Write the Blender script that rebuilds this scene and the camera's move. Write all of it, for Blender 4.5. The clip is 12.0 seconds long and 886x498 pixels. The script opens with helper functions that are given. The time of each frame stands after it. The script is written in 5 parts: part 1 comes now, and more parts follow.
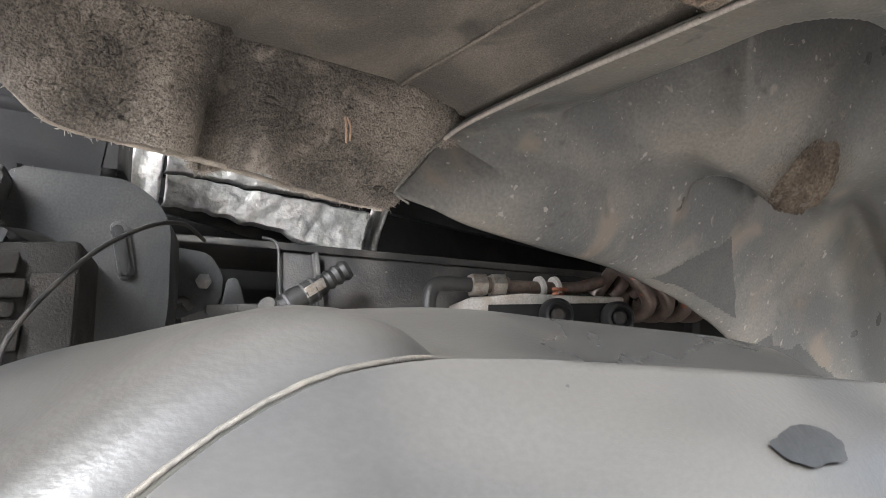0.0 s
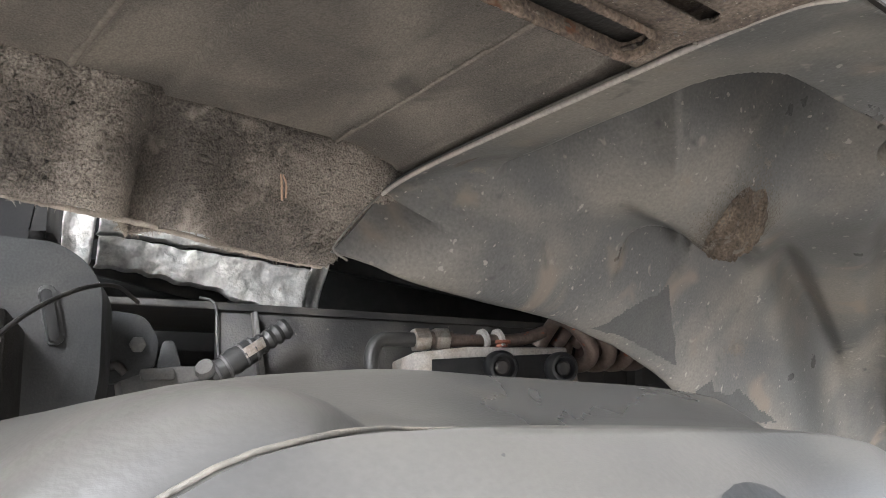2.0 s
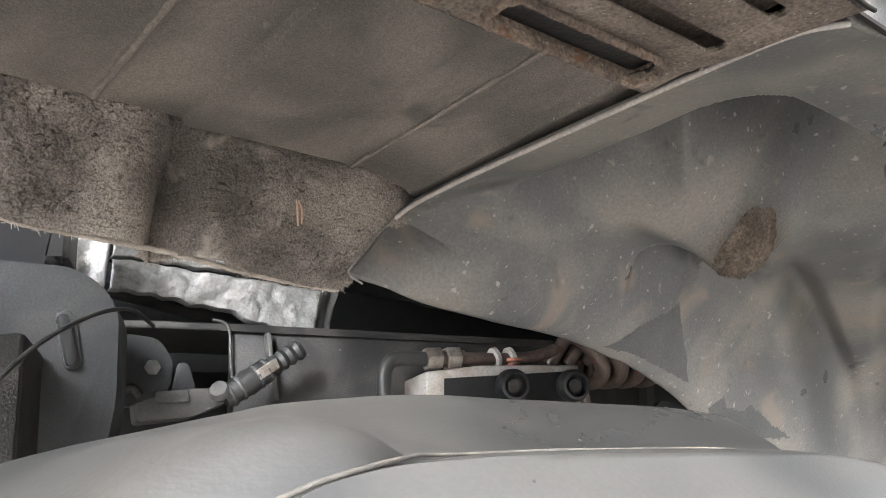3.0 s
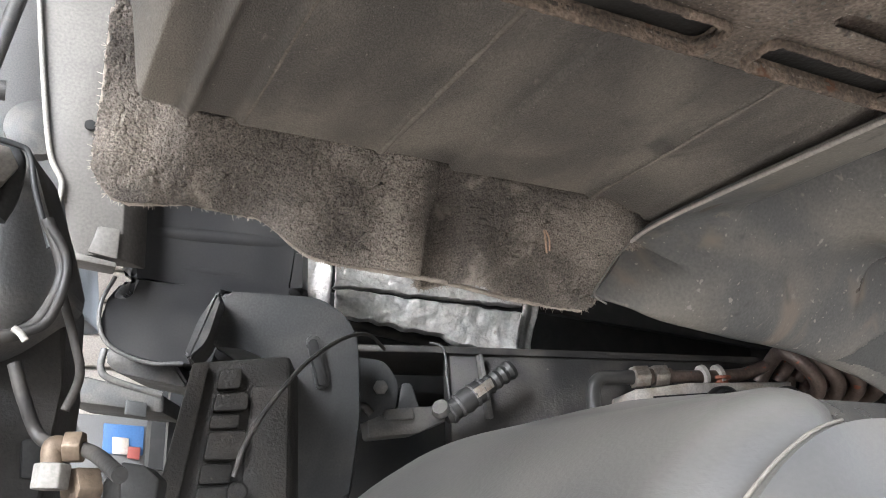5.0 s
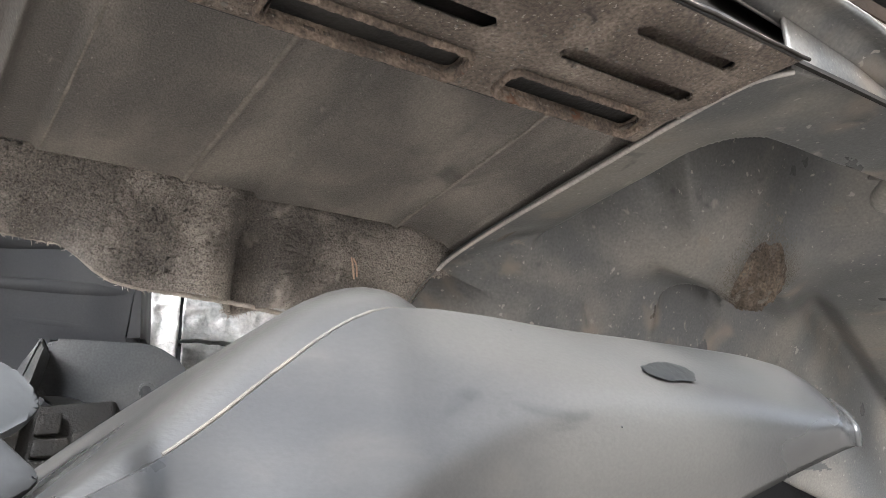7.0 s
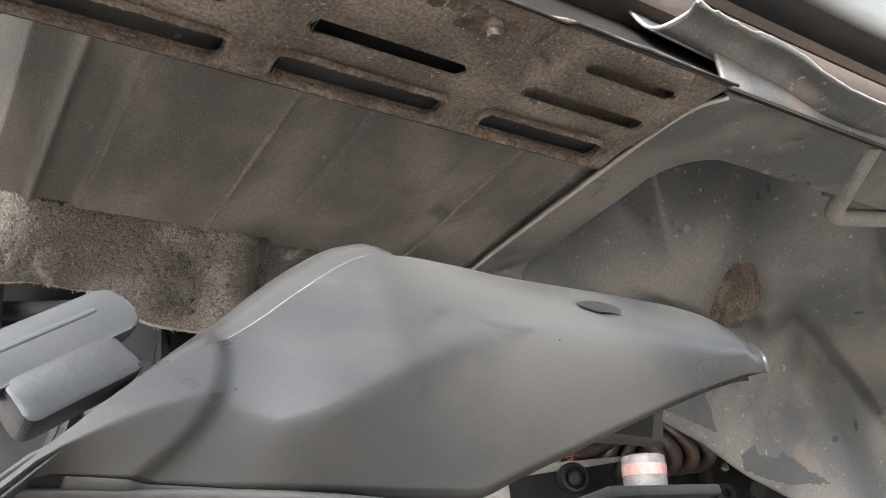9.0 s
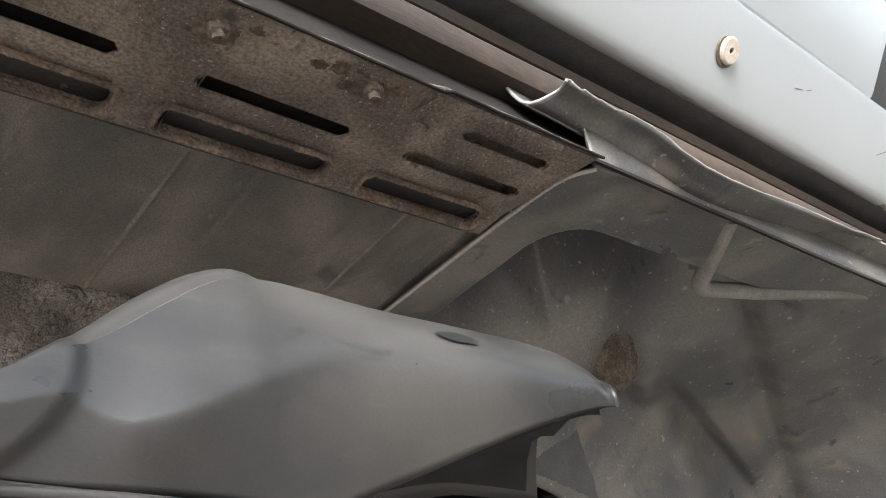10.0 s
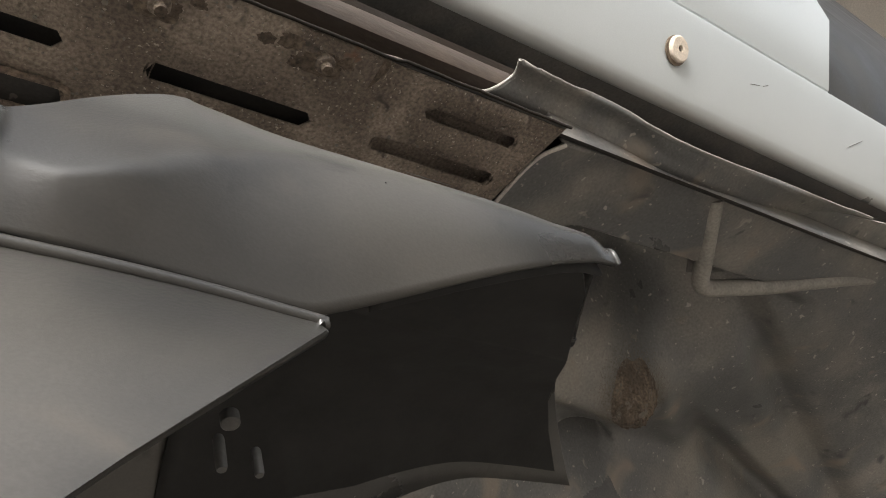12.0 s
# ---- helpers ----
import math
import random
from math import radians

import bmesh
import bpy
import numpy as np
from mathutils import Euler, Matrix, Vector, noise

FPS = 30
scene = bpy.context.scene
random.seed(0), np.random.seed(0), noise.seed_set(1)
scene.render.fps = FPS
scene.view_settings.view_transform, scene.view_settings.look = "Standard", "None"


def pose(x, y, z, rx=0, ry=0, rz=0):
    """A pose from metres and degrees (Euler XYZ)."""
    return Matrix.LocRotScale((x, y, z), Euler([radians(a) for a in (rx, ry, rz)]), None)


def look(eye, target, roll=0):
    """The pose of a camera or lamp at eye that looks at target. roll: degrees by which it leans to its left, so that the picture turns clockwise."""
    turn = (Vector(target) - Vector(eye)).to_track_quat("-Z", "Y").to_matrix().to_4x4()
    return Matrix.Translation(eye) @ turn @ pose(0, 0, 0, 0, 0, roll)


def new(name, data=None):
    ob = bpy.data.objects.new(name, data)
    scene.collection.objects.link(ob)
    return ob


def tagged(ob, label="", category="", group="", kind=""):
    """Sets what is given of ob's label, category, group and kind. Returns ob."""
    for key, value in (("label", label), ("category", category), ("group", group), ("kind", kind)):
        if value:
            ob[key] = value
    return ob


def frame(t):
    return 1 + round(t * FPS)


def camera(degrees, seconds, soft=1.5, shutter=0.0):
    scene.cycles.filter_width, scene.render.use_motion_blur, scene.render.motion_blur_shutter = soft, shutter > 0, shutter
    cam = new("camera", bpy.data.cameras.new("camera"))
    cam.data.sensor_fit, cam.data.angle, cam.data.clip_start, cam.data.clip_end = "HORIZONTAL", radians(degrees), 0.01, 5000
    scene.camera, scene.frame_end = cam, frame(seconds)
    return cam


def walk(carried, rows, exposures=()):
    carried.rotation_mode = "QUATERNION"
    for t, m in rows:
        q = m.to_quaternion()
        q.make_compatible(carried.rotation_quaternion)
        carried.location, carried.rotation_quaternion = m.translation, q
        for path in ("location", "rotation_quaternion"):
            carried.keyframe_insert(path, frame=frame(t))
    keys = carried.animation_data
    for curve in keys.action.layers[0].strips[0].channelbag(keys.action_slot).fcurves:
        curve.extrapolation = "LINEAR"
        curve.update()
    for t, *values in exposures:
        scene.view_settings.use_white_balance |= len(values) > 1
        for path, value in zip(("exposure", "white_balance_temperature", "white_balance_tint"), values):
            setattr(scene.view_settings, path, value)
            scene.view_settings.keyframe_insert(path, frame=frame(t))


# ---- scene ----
cam = camera(56.2, 12.0, soft=1.0)
PATH = [
    (0, (0.96, 0.845, 1.512), (2.125, 2.421, 1.912), -0.3),
    (0.5, (0.971, 0.862, 1.515), (2.235, 2.327, 2.018), -1.8),
    (1, (0.968, 0.852, 1.512), (2.234, 2.326, 1.987), -1.8),
    (1.5, (0.963, 0.848, 1.514), (2.235, 2.313, 1.998), -2.4),
    (2, (0.964, 0.847, 1.514), (2.221, 2.312, 2.036), -2.7),
    (2.5, (0.96, 0.845, 1.514), (2.205, 2.309, 2.067), -3.2),
    (3, (0.956, 0.842, 1.515), (2.192, 2.31, 2.078), -3.3),
    (3.5, (0.943, 0.827, 1.515), (2.081, 2.364, 2.102), -1.4),
    (3.7, (0.934, 0.824, 1.515), (1.975, 2.422, 2.116), -0.9),
    (5.3, (0.886, 0.831, 1.502), (1.702, 2.545, 2.133), -2.0),
    (5.5, (0.895, 0.835, 1.501), (1.63, 2.597, 2.099), -0.9),
    (6, (0.904, 0.839, 1.494), (1.627, 2.587, 2.144), 3.3),
    (6.5, (0.9, 0.802, 1.488), (1.792, 2.451, 2.184), -0.7),
    (7, (0.918, 0.788, 1.465), (2.035, 2.261, 2.229), -6.0),
    (7.2, (0.913, 0.774, 1.466), (2.096, 2.205, 2.209), -6.3),
    (8.8, (0.896, 0.748, 1.416), (1.952, 2.197, 2.303), -9.5),
    (9, (0.895, 0.75, 1.414), (1.975, 2.162, 2.331), -9.7),
    (9.5, (0.888, 0.74, 1.403), (2.071, 1.943, 2.476), -12.2),
    (10, (0.898, 0.741, 1.39), (2.129, 1.913, 2.443), -13.3),
    (10.3, (0.907, 0.755, 1.364), (2.091, 1.841, 2.555), -18.0),
    (10.5, (0.916, 0.782, 1.335), (2.045, 1.707, 2.703), -25.0),
    (11, (0.918, 0.798, 1.332), (2.022, 1.751, 2.701), -21.7),
    (11.5, (0.927, 0.797, 1.328), (2.019, 1.789, 2.678), -21.7),
    (12, (0.935, 0.806, 1.324), (2.096, 1.746, 2.654), -25.4),
]
walk(cam, [(t, look(eye, target, roll)) for t, eye, target, roll in PATH], [(0, 2.15, 5950, 10), (1.5, 2.15, 5950, 10), (2.5, 2.32, 5920, 10), (3.5, 2.4, 5920, 10), (5.3, 2.1, 5850, 10), (7, 2.2, 5850, 10), (9, 2.1, 5950, 10), (9.5, 1.85, 6050, 10), (10, 1.6, 6050, 10), (10.5, 1.15, 6250, 10), (12, 1.2, 6450, 10)])

# ---- world and light ----
world = bpy.data.worlds.new("sky")
scene.world = world
world.use_nodes = True
wn = world.node_tree
sky = wn.nodes.new("ShaderNodeTexSky")
sky.sky_type, sky.sun_disc = "NISHITA", False
sky.sun_elevation, sky.sun_rotation = radians(27), radians(228)
wn.nodes["Background"].inputs[1].default_value = 0.15
sky.dust_density, sky.ozone_density = 6.0, 0.5
haze = wn.nodes.new("ShaderNodeHueSaturation")
haze.inputs["Saturation"].default_value = 0.22
wn.links.new(sky.outputs[0], haze.inputs["Color"])
wn.links.new(haze.outputs[0], wn.nodes["Background"].inputs[0])
sun_data = bpy.data.lights.new("sun", "SUN")
sun_data.energy, sun_data.angle, sun_data.color = 1.75, radians(34), (1.0, 0.96, 0.9)
sun = new("sun", sun_data)
sun.matrix_world = look((-6.2, -5.6, 6.4), (1.1, 1.0, 1.4))


# ---- materials ----
def material(name, base, rough=0.6, metal=0.0, tint=None, amount=0.5, scale=18.0, grain=320.0, bump=0.15, specks=None, speck_scale=90.0,
             speck_level=0.68, coat=0.0, stretch=(1, 1, 1), rough_var=0.12, grit=(0.8, 1.16), layers=(), gloss=0.5):
    """A surface with cloudy dust (tint), fine grain and optional specks, all at real size."""
    m = bpy.data.materials.new(name)
    m.use_nodes = True
    t = m.node_tree
    n, l = t.nodes, t.links
    b = n["Principled BSDF"]
    b.inputs["Metallic"].default_value = metal
    b.inputs["Specular IOR Level"].default_value = gloss
    b.inputs["Coat Weight"].default_value, b.inputs["Coat Roughness"].default_value = coat, max(0.2, rough * 0.8)
    tc = n.new("ShaderNodeTexCoord")
    mp = n.new("ShaderNodeMapping")
    mp.inputs["Scale"].default_value = stretch
    l.new(tc.outputs["Object"], mp.inputs[0])

    def noise_tex(size, detail=5.0, distort=0.0):
        x = n.new("ShaderNodeTexNoise")
        x.inputs["Scale"].default_value, x.inputs["Detail"].default_value, x.inputs["Distortion"].default_value = size, detail, distort
        l.new(mp.outputs[0], x.inputs["Vector"])
        return x

    def ramp(src, lo, hi):
        x = n.new("ShaderNodeMapRange")
        x.interpolation_type = "SMOOTHERSTEP"
        x.inputs[1].default_value, x.inputs[2].default_value = lo, hi
        l.new(src, x.inputs[0])
        return x.outputs[0]

    def mix(fac, a, bb):
        x = n.new("ShaderNodeMix")
        x.data_type = "RGBA"
        l.new(fac, x.inputs[0])
        for i, v in ((6, a), (7, bb)):
            if isinstance(v, tuple):
                x.inputs[i].default_value = (*v, 1)
            else:
                l.new(v, x.inputs[i])
        return x.outputs[2]

    cloud, fine = noise_tex(scale, 6.0, 0.4), noise_tex(grain, 4.0)
    tint = tint or tuple(min(1.0, c * 1.5) for c in base)
    fac = n.new("ShaderNodeMath")
    fac.operation = "MULTIPLY"
    l.new(ramp(cloud.outputs[0], 0.36, 0.7), fac.inputs[0])
    fac.inputs[1].default_value = amount
    colour = mix(fac.outputs[0], base, tint)
    g = n.new("ShaderNodeMix")
    g.data_type, g.blend_type = "RGBA", "MULTIPLY"
    g.inputs[0].default_value = 1.0
    l.new(colour, g.inputs[6])
    grey = n.new("ShaderNodeCombineColor")
    lev = n.new("ShaderNodeMapRange")
    lev.inputs[1].default_value, lev.inputs[2].default_value, lev.inputs[3].default_value, lev.inputs[4].default_value = 0.3, 0.7, *grit
    l.new(fine.outputs[0], lev.inputs[0])
    for i in range(3):
        l.new(lev.outputs[0], grey.inputs[i])
    l.new(grey.outputs[0], g.inputs[7])
    colour = g.outputs[2]
    if specks:
        s = noise_tex(speck_scale, 2.0)
        colour = mix(ramp(s.outputs[0], speck_level, speck_level + 0.05), colour, specks)
    for shade, size, level, edge in layers:
        s = noise_tex(size, 3.0, 0.6)
        colour = mix(ramp(s.outputs[0], level, level + edge), colour, shade)
    l.new(colour, b.inputs["Base Color"])
    r = n.new("ShaderNodeMapRange")
    r.inputs[1].default_value, r.inputs[2].default_value = 0.3, 0.7
    r.inputs[3].default_value, r.inputs[4].default_value = max(0.03, rough - rough_var), min(1.0, rough + rough_var)
    l.new(cloud.outputs[0], r.inputs[0])
    l.new(r.outputs[0], b.inputs["Roughness"])
    bp = n.new("ShaderNodeBump")
    bp.inputs["Strength"].default_value, bp.inputs["Distance"].default_value = bump, 0.002
    l.new(fine.outputs[0], bp.inputs["Height"])
    l.new(bp.outputs[0], b.inputs["Normal"])
    return m


M = {}
M["fender"] = material("grey_fender_plastic", (0.027, 0.0265, 0.0255), 0.31, 0.0, (0.062, 0.058, 0.052), 0.9, 9, 900, 0.05, (0.012, 0.012, 0.012), 330, 0.79, grit=(0.90, 1.08), rough_var=0.08, stretch=(1, 1, 1.8), layers=(((0.019, 0.0187, 0.018), 13, 0.50, 0.5), ((0.092, 0.083, 0.072), 60, 0.60, 0.5), ((0.074, 0.065, 0.054), 24, 0.58, 0.3), ((0.012, 0.012, 0.0115), 34, 0.62, 0.2)), gloss=0.6)
M["liner"] = material("liner_plastic", (0.094, 0.095, 0.094), 0.38, 0.0, (0.215, 0.197, 0.172), 0.85, 8, 420, 0.13, (0.30, 0.28, 0.25), 120, 0.69, grit=(0.82, 1.16), layers=(((0.205, 0.172, 0.138), 17, 0.56, 0.22), ((0.29, 0.27, 0.24), 300, 0.68, 0.05), ((0.052, 0.053, 0.053), 34, 0.60, 0.2), ((0.24, 0.222, 0.195), 70, 0.66, 0.12)))
M["felt"] = material("dusty_felt", (0.135, 0.118, 0.102), 0.95, 0.0, (0.36, 0.316, 0.27), 0.9, 15, 800, 1.0, None, grit=(0.5, 1.4), layers=(((0.38, 0.335, 0.285), 40, 0.56, 0.25),))
M["pan"] = material("dusty_pan_paint", (0.105, 0.095, 0.084), 0.5, 0.0, (0.235, 0.209, 0.177), 0.85, 10, 700, 0.45, (0.3, 0.27, 0.235), 420, 0.70, stretch=(1.6, 1, 1), grit=(0.68, 1.25), layers=(((0.075, 0.068, 0.061), 22, 0.56, 0.3), ((0.28, 0.252, 0.218), 55, 0.63, 0.25)))
M["rust"] = material("dusty_rusty_steel", (0.135, 0.108, 0.087), 0.85, 0.0, (0.30, 0.25, 0.204), 0.85, 16, 520, 1.0, (0.36, 0.32, 0.27), 480, 0.66, grit=(0.6, 1.35), layers=(((0.15, 0.08, 0.048), 30, 0.68, 0.08), ((0.06, 0.051, 0.045), 60, 0.60, 0.12)))
M["seam_dust"] = material("seam_dust", (0.17, 0.151, 0.128), 0.9, 0.0, (0.25, 0.223, 0.19), 0.8, 70, 700, 0.4, grit=(0.75, 1.2))
M["grime"] = material("oily_brown_grime", (0.013, 0.012, 0.0105), 0.7, 0.0, (0.03, 0.026, 0.022), 0.8, 30, 380, 0.5, (0.07, 0.06, 0.05), 150, 0.72)
M["bolt_grey"] = material("pale_grey_bolt_paint", (0.12, 0.122, 0.122), 0.5, 0.0, (0.08, 0.078, 0.074), 0.7, 160, 600, 0.15)
M["light_can"] = material("faded_white_can", (0.11, 0.10, 0.093), 0.5, 0.0, (0.08, 0.068, 0.06), 0.7, 90, 500, 0.1)
M["rail"] = material("dusty_brown_rail", (0.040, 0.029, 0.0215), 0.78, 0.0, (0.078, 0.056, 0.040), 0.8, 14, 300, 0.25, grit=(0.85, 1.12), stretch=(0.4, 1, 1), layers=(((0.04, 0.034, 0.03), 22, 0.56, 0.2),))
M["web"] = material("dusty_grey_web", (0.013, 0.0113, 0.0097), 0.75, 0.0, (0.026, 0.0213, 0.0172), 0.85, 12, 320, 0.15, grit=(0.88, 1.10), layers=(((0.018, 0.016, 0.0145), 20, 0.56, 0.25), ((0.045, 0.036, 0.028), 45, 0.66, 0.14)), gloss=0.2)
M["rim"] = material("rusty_slot_rim", (0.13, 0.10, 0.078), 0.85, 0.0, (0.28, 0.215, 0.165), 0.8, 60, 520, 1.0, grit=(0.55, 1.4), layers=(((0.17, 0.085, 0.048), 45, 0.62, 0.1),))
M["seal"] = material("grey_rubber_seal", (0.4, 0.37, 0.34), 0.7, 0.0, (0.5, 0.45, 0.4), 0.6, 30, 500, 0.1)
M["foil"] = material("aluminium_foil", (0.72, 0.71, 0.69), 0.52, 0.6, (0.55, 0.52, 0.48), 0.6, 24, 170, 0.7, grit=(0.8, 1.12), layers=(((0.38, 0.35, 0.31), 30, 0.64, 0.15),))
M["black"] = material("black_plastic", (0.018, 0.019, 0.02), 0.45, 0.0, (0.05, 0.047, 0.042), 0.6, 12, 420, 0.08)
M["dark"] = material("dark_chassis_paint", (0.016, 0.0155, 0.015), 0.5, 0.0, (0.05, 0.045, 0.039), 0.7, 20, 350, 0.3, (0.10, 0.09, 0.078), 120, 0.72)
M["duct"] = material("dark_grey_duct", (0.033, 0.035, 0.036), 0.45, 0.0, (0.066, 0.064, 0.061), 0.7, 10, 420, 0.08, gloss=0.28)
M["pipe"] = material("brown_steel_pipe", (0.11, 0.083, 0.068), 0.45, 0.4, (0.2, 0.15, 0.125), 0.7, 40, 300, 0.25, (0.26, 0.09, 0.05), 60, 0.68)
M["steel"] = material("worn_zinc_steel", (0.42, 0.39, 0.35), 0.42, 0.75, (0.24, 0.19, 0.15), 0.7, 60, 400, 0.15)
M["cast"] = material("dull_cast_aluminium", (0.55, 0.52, 0.48), 0.5, 0.3, (0.36, 0.28, 0.21), 0.6, 35, 380, 0.25)
M["silver"] = material("silver_body_paint", (0.50, 0.53, 0.535), 0.3, 0.35, (0.56, 0.585, 0.59), 0.5, 5, 900, 0.02, None, coat=0.3, rough_var=0.04, grit=(0.97, 1.03))
M["brass"] = material("tarnished_brass", (0.17, 0.128, 0.09), 0.55, 0.4, (0.12, 0.09, 0.065), 0.7, 60, 300, 0.25)
M["rubber"] = material("black_rubber", (0.022, 0.021, 0.02), 0.6, 0.0, (0.08, 0.07, 0.06), 0.5, 40, 300, 0.2)
M["pale"] = material("pale_cab_panel", (0.10, 0.093, 0.085), 0.6, 0.0, (0.15, 0.14, 0.128), 0.6, 9, 300, 0.08)
M["white"] = material("white_painted_panel", (0.15, 0.15, 0.15), 0.5, 0.0, (0.125, 0.125, 0.122), 0.5, 6, 300, 0.05)
M["siding"] = material("grey_wall_siding", (0.5, 0.47, 0.43), 0.7, 0.0, (0.4, 0.37, 0.34), 0.5, 3, 100, 0.1)
M["blue"] = material("blue_plastic", (0.05, 0.13, 0.30), 0.5, 0.0, (0.08, 0.16, 0.34), 0.4, 8, 200, 0.05)
M["red"] = material("red_plastic", (0.24, 0.05, 0.04), 0.5, 0.0, (0.2, 0.06, 0.05), 0.4, 8, 200, 0.05)
M["asphalt"] = material("yard_concrete", (0.185, 0.168, 0.146), 0.9, 0.0, (0.235, 0.212, 0.182), 0.7, 2.5, 60, 0.3)
M["straw"] = material("dry_straw", (0.55, 0.38, 0.27), 0.8, 0.0, (0.6, 0.45, 0.33), 0.5, 200, 600, 0.1)
M["clod"] = material("dried_mud", (0.085, 0.066, 0.050), 0.97, 0.0, (0.165, 0.13, 0.098), 0.9, 60, 420, 1.0, grit=(0.5, 1.4))
# near-black stand-in for the shade inside holes, recesses and closed-off spaces
M["shade_black"] = material("painted_shade_black", (0.008, 0.008, 0.008), 0.8, 0.0, (0.014, 0.014, 0.014), 0.4, 30, 300, 0.05)

M["plug_cream"] = material("cream_plug", (0.62, 0.54, 0.45), 0.55, 0.0, (0.5, 0.42, 0.33), 0.6, 120, 500, 0.1)
M["seal_dark"] = material("worn_grey_plastic", (0.2, 0.19, 0.175), 0.65, 0.0, (0.3, 0.28, 0.25), 0.6, 30, 400, 0.15)
M["seal_worn"] = material("worn_pale_crease", (0.075, 0.068, 0.058), 0.7, 0.0, (0.14, 0.118, 0.09), 0.8, 90, 600, 0.3)
M["stain"] = material("oil_stain", (0.012, 0.012, 0.0115), 0.45, 0.0, (0.024, 0.0235, 0.022), 0.6, 60, 500, 0.1)
M["light_grey"] = material("light_grey_paint", (0.040, 0.041, 0.041), 0.45, 0.0, (0.050, 0.0495, 0.048), 0.5, 60, 700, 0.05, grit=(0.93, 1.06))
M["dark_grey"] = material("weathered_dark_grey", (0.07, 0.07, 0.07), 0.55, 0.1, (0.12, 0.113, 0.103), 0.7, 30, 400, 0.15)
M["white_nylon"] = material("white_nylon", (0.42, 0.4, 0.37), 0.5, 0.0, (0.45, 0.42, 0.38), 0.5, 60, 400, 0.1)
M["copper"] = material("copper_red", (0.36, 0.14, 0.085), 0.5, 0.5, (0.25, 0.1, 0.06), 0.6, 60, 300, 0.2)

M["felt_fibre"] = material("tan_felt_fibre", (0.34, 0.30, 0.255), 0.95, 0.0, (0.55, 0.485, 0.415), 0.9, 60, 900, 0.2)
M["dust"] = material("pale_dust_patch", (0.17, 0.157, 0.14), 0.9, 0.0, (0.24, 0.215, 0.185), 0.8, 120, 600, 0.3)
# darker liner colour for the painted facet shade and the ragged patch
M["dark_patch"] = material("dark_patch_plastic", (0.062, 0.064, 0.064), 0.45, 0.0, (0.095, 0.094, 0.09), 0.7, 40, 500, 0.1)

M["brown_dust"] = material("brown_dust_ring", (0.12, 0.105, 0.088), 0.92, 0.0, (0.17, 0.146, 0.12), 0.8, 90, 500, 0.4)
M["tank_black"] = material("black_tank_plastic", (0.010, 0.010, 0.011), 0.5, 0.0, (0.022, 0.021, 0.02), 0.6, 12, 420, 0.08)
M["red_label"] = material("faded_red_label", (0.22, 0.11, 0.095), 0.6, 0.0, (0.3, 0.2, 0.18), 0.6, 90, 500, 0.1)


# ---- mesh helpers ----
def part(name, bm, mat, parent=None, label="", smooth=35.0):
    """Links a bmesh as one mesh object, under a parent if there is one."""
    bmesh.ops.recalc_face_normals(bm, faces=bm.faces)
    me = bpy.data.meshes.new(name)
    bm.to_mesh(me)
    bm.free()
    me.materials.append(M[mat])
    if smooth:
        me.polygons.foreach_set("use_smooth", [True] * len(me.polygons))
        me.set_sharp_from_angle(angle=radians(smooth))
    ob = new(name, me)
    if parent:
        ob.parent = parent
    if label:
        ob["label"] = label
    return ob


def thing(name, label, category, kind="", group="", at=(0, 0, 0)):
    """An empty that carries a thing's parts; the parts are given in world places."""
    ob = new(name)
    ob.empty_display_size = 0.02
    return tagged(ob, label, category, group, kind)


def V(*p):
    return Vector(p)


def prism(pts, vec, bevel=0.0, seg=2):
    """A polygon of 3D points pushed along vec, with rounded edges."""
    bm = bmesh.new()
    a = [bm.verts.new(p) for p in pts]
    b = [bm.verts.new(Vector(p) + Vector(vec)) for p in pts]
    bm.faces.new(a)
    bm.faces.new(b[::-1])
    k = len(pts)
    for i in range(k):
        bm.faces.new((a[i], b[i], b[(i + 1) % k], a[(i + 1) % k]))
    if bevel:
        bmesh.ops.bevel(bm, geom=bm.edges[:], offset=bevel, segments=seg, affect="EDGES", profile=0.5)
    return bm


def box(lo, hi, bevel=0.0, m=None):
    (x0, y0, z0), (x1, y1, z1) = lo, hi
    bm = prism([(x0, y0, z0), (x1, y0, z0), (x1, y1, z0), (x0, y1, z0)], (0, 0, z1 - z0), bevel)
    if m is not None:
        bm.transform(m)
    return bm


def rounded(pts, r, n=4):
    """A closed outline of 3D points with its corners rounded."""
    out, k = [], len(pts)
    for i in range(k):
        p, a, b = Vector(pts[i]), Vector(pts[i - 1]), Vector(pts[(i + 1) % k])
        u, v = a - p, b - p
        d = min(r, u.length * 0.45, v.length * 0.45)
        s, e = p + u.normalized() * d, p + v.normalized() * d
        for j in range(n + 1):
            t = j / n
            out.append((1 - t) ** 2 * s + 2 * t * (1 - t) * p + t * t * e)
    return out


def spline(pts, steps=8):
    """A smooth line through the points."""
    p = [Vector(q) for q in pts]
    p = [2 * p[0] - p[1], *p, 2 * p[-1] - p[-2]]
    out = []
    for i in range(1, len(p) - 2):
        for j in range(steps):
            t = j / steps
            a, b, c, d = p[i - 1 : i + 3]
            out.append(0.5 * (2 * b + (c - a) * t + (2 * a - 5 * b + 4 * c - d) * t * t + (3 * b - a - 3 * c + d) * t ** 3))
    return out + [p[-2]]


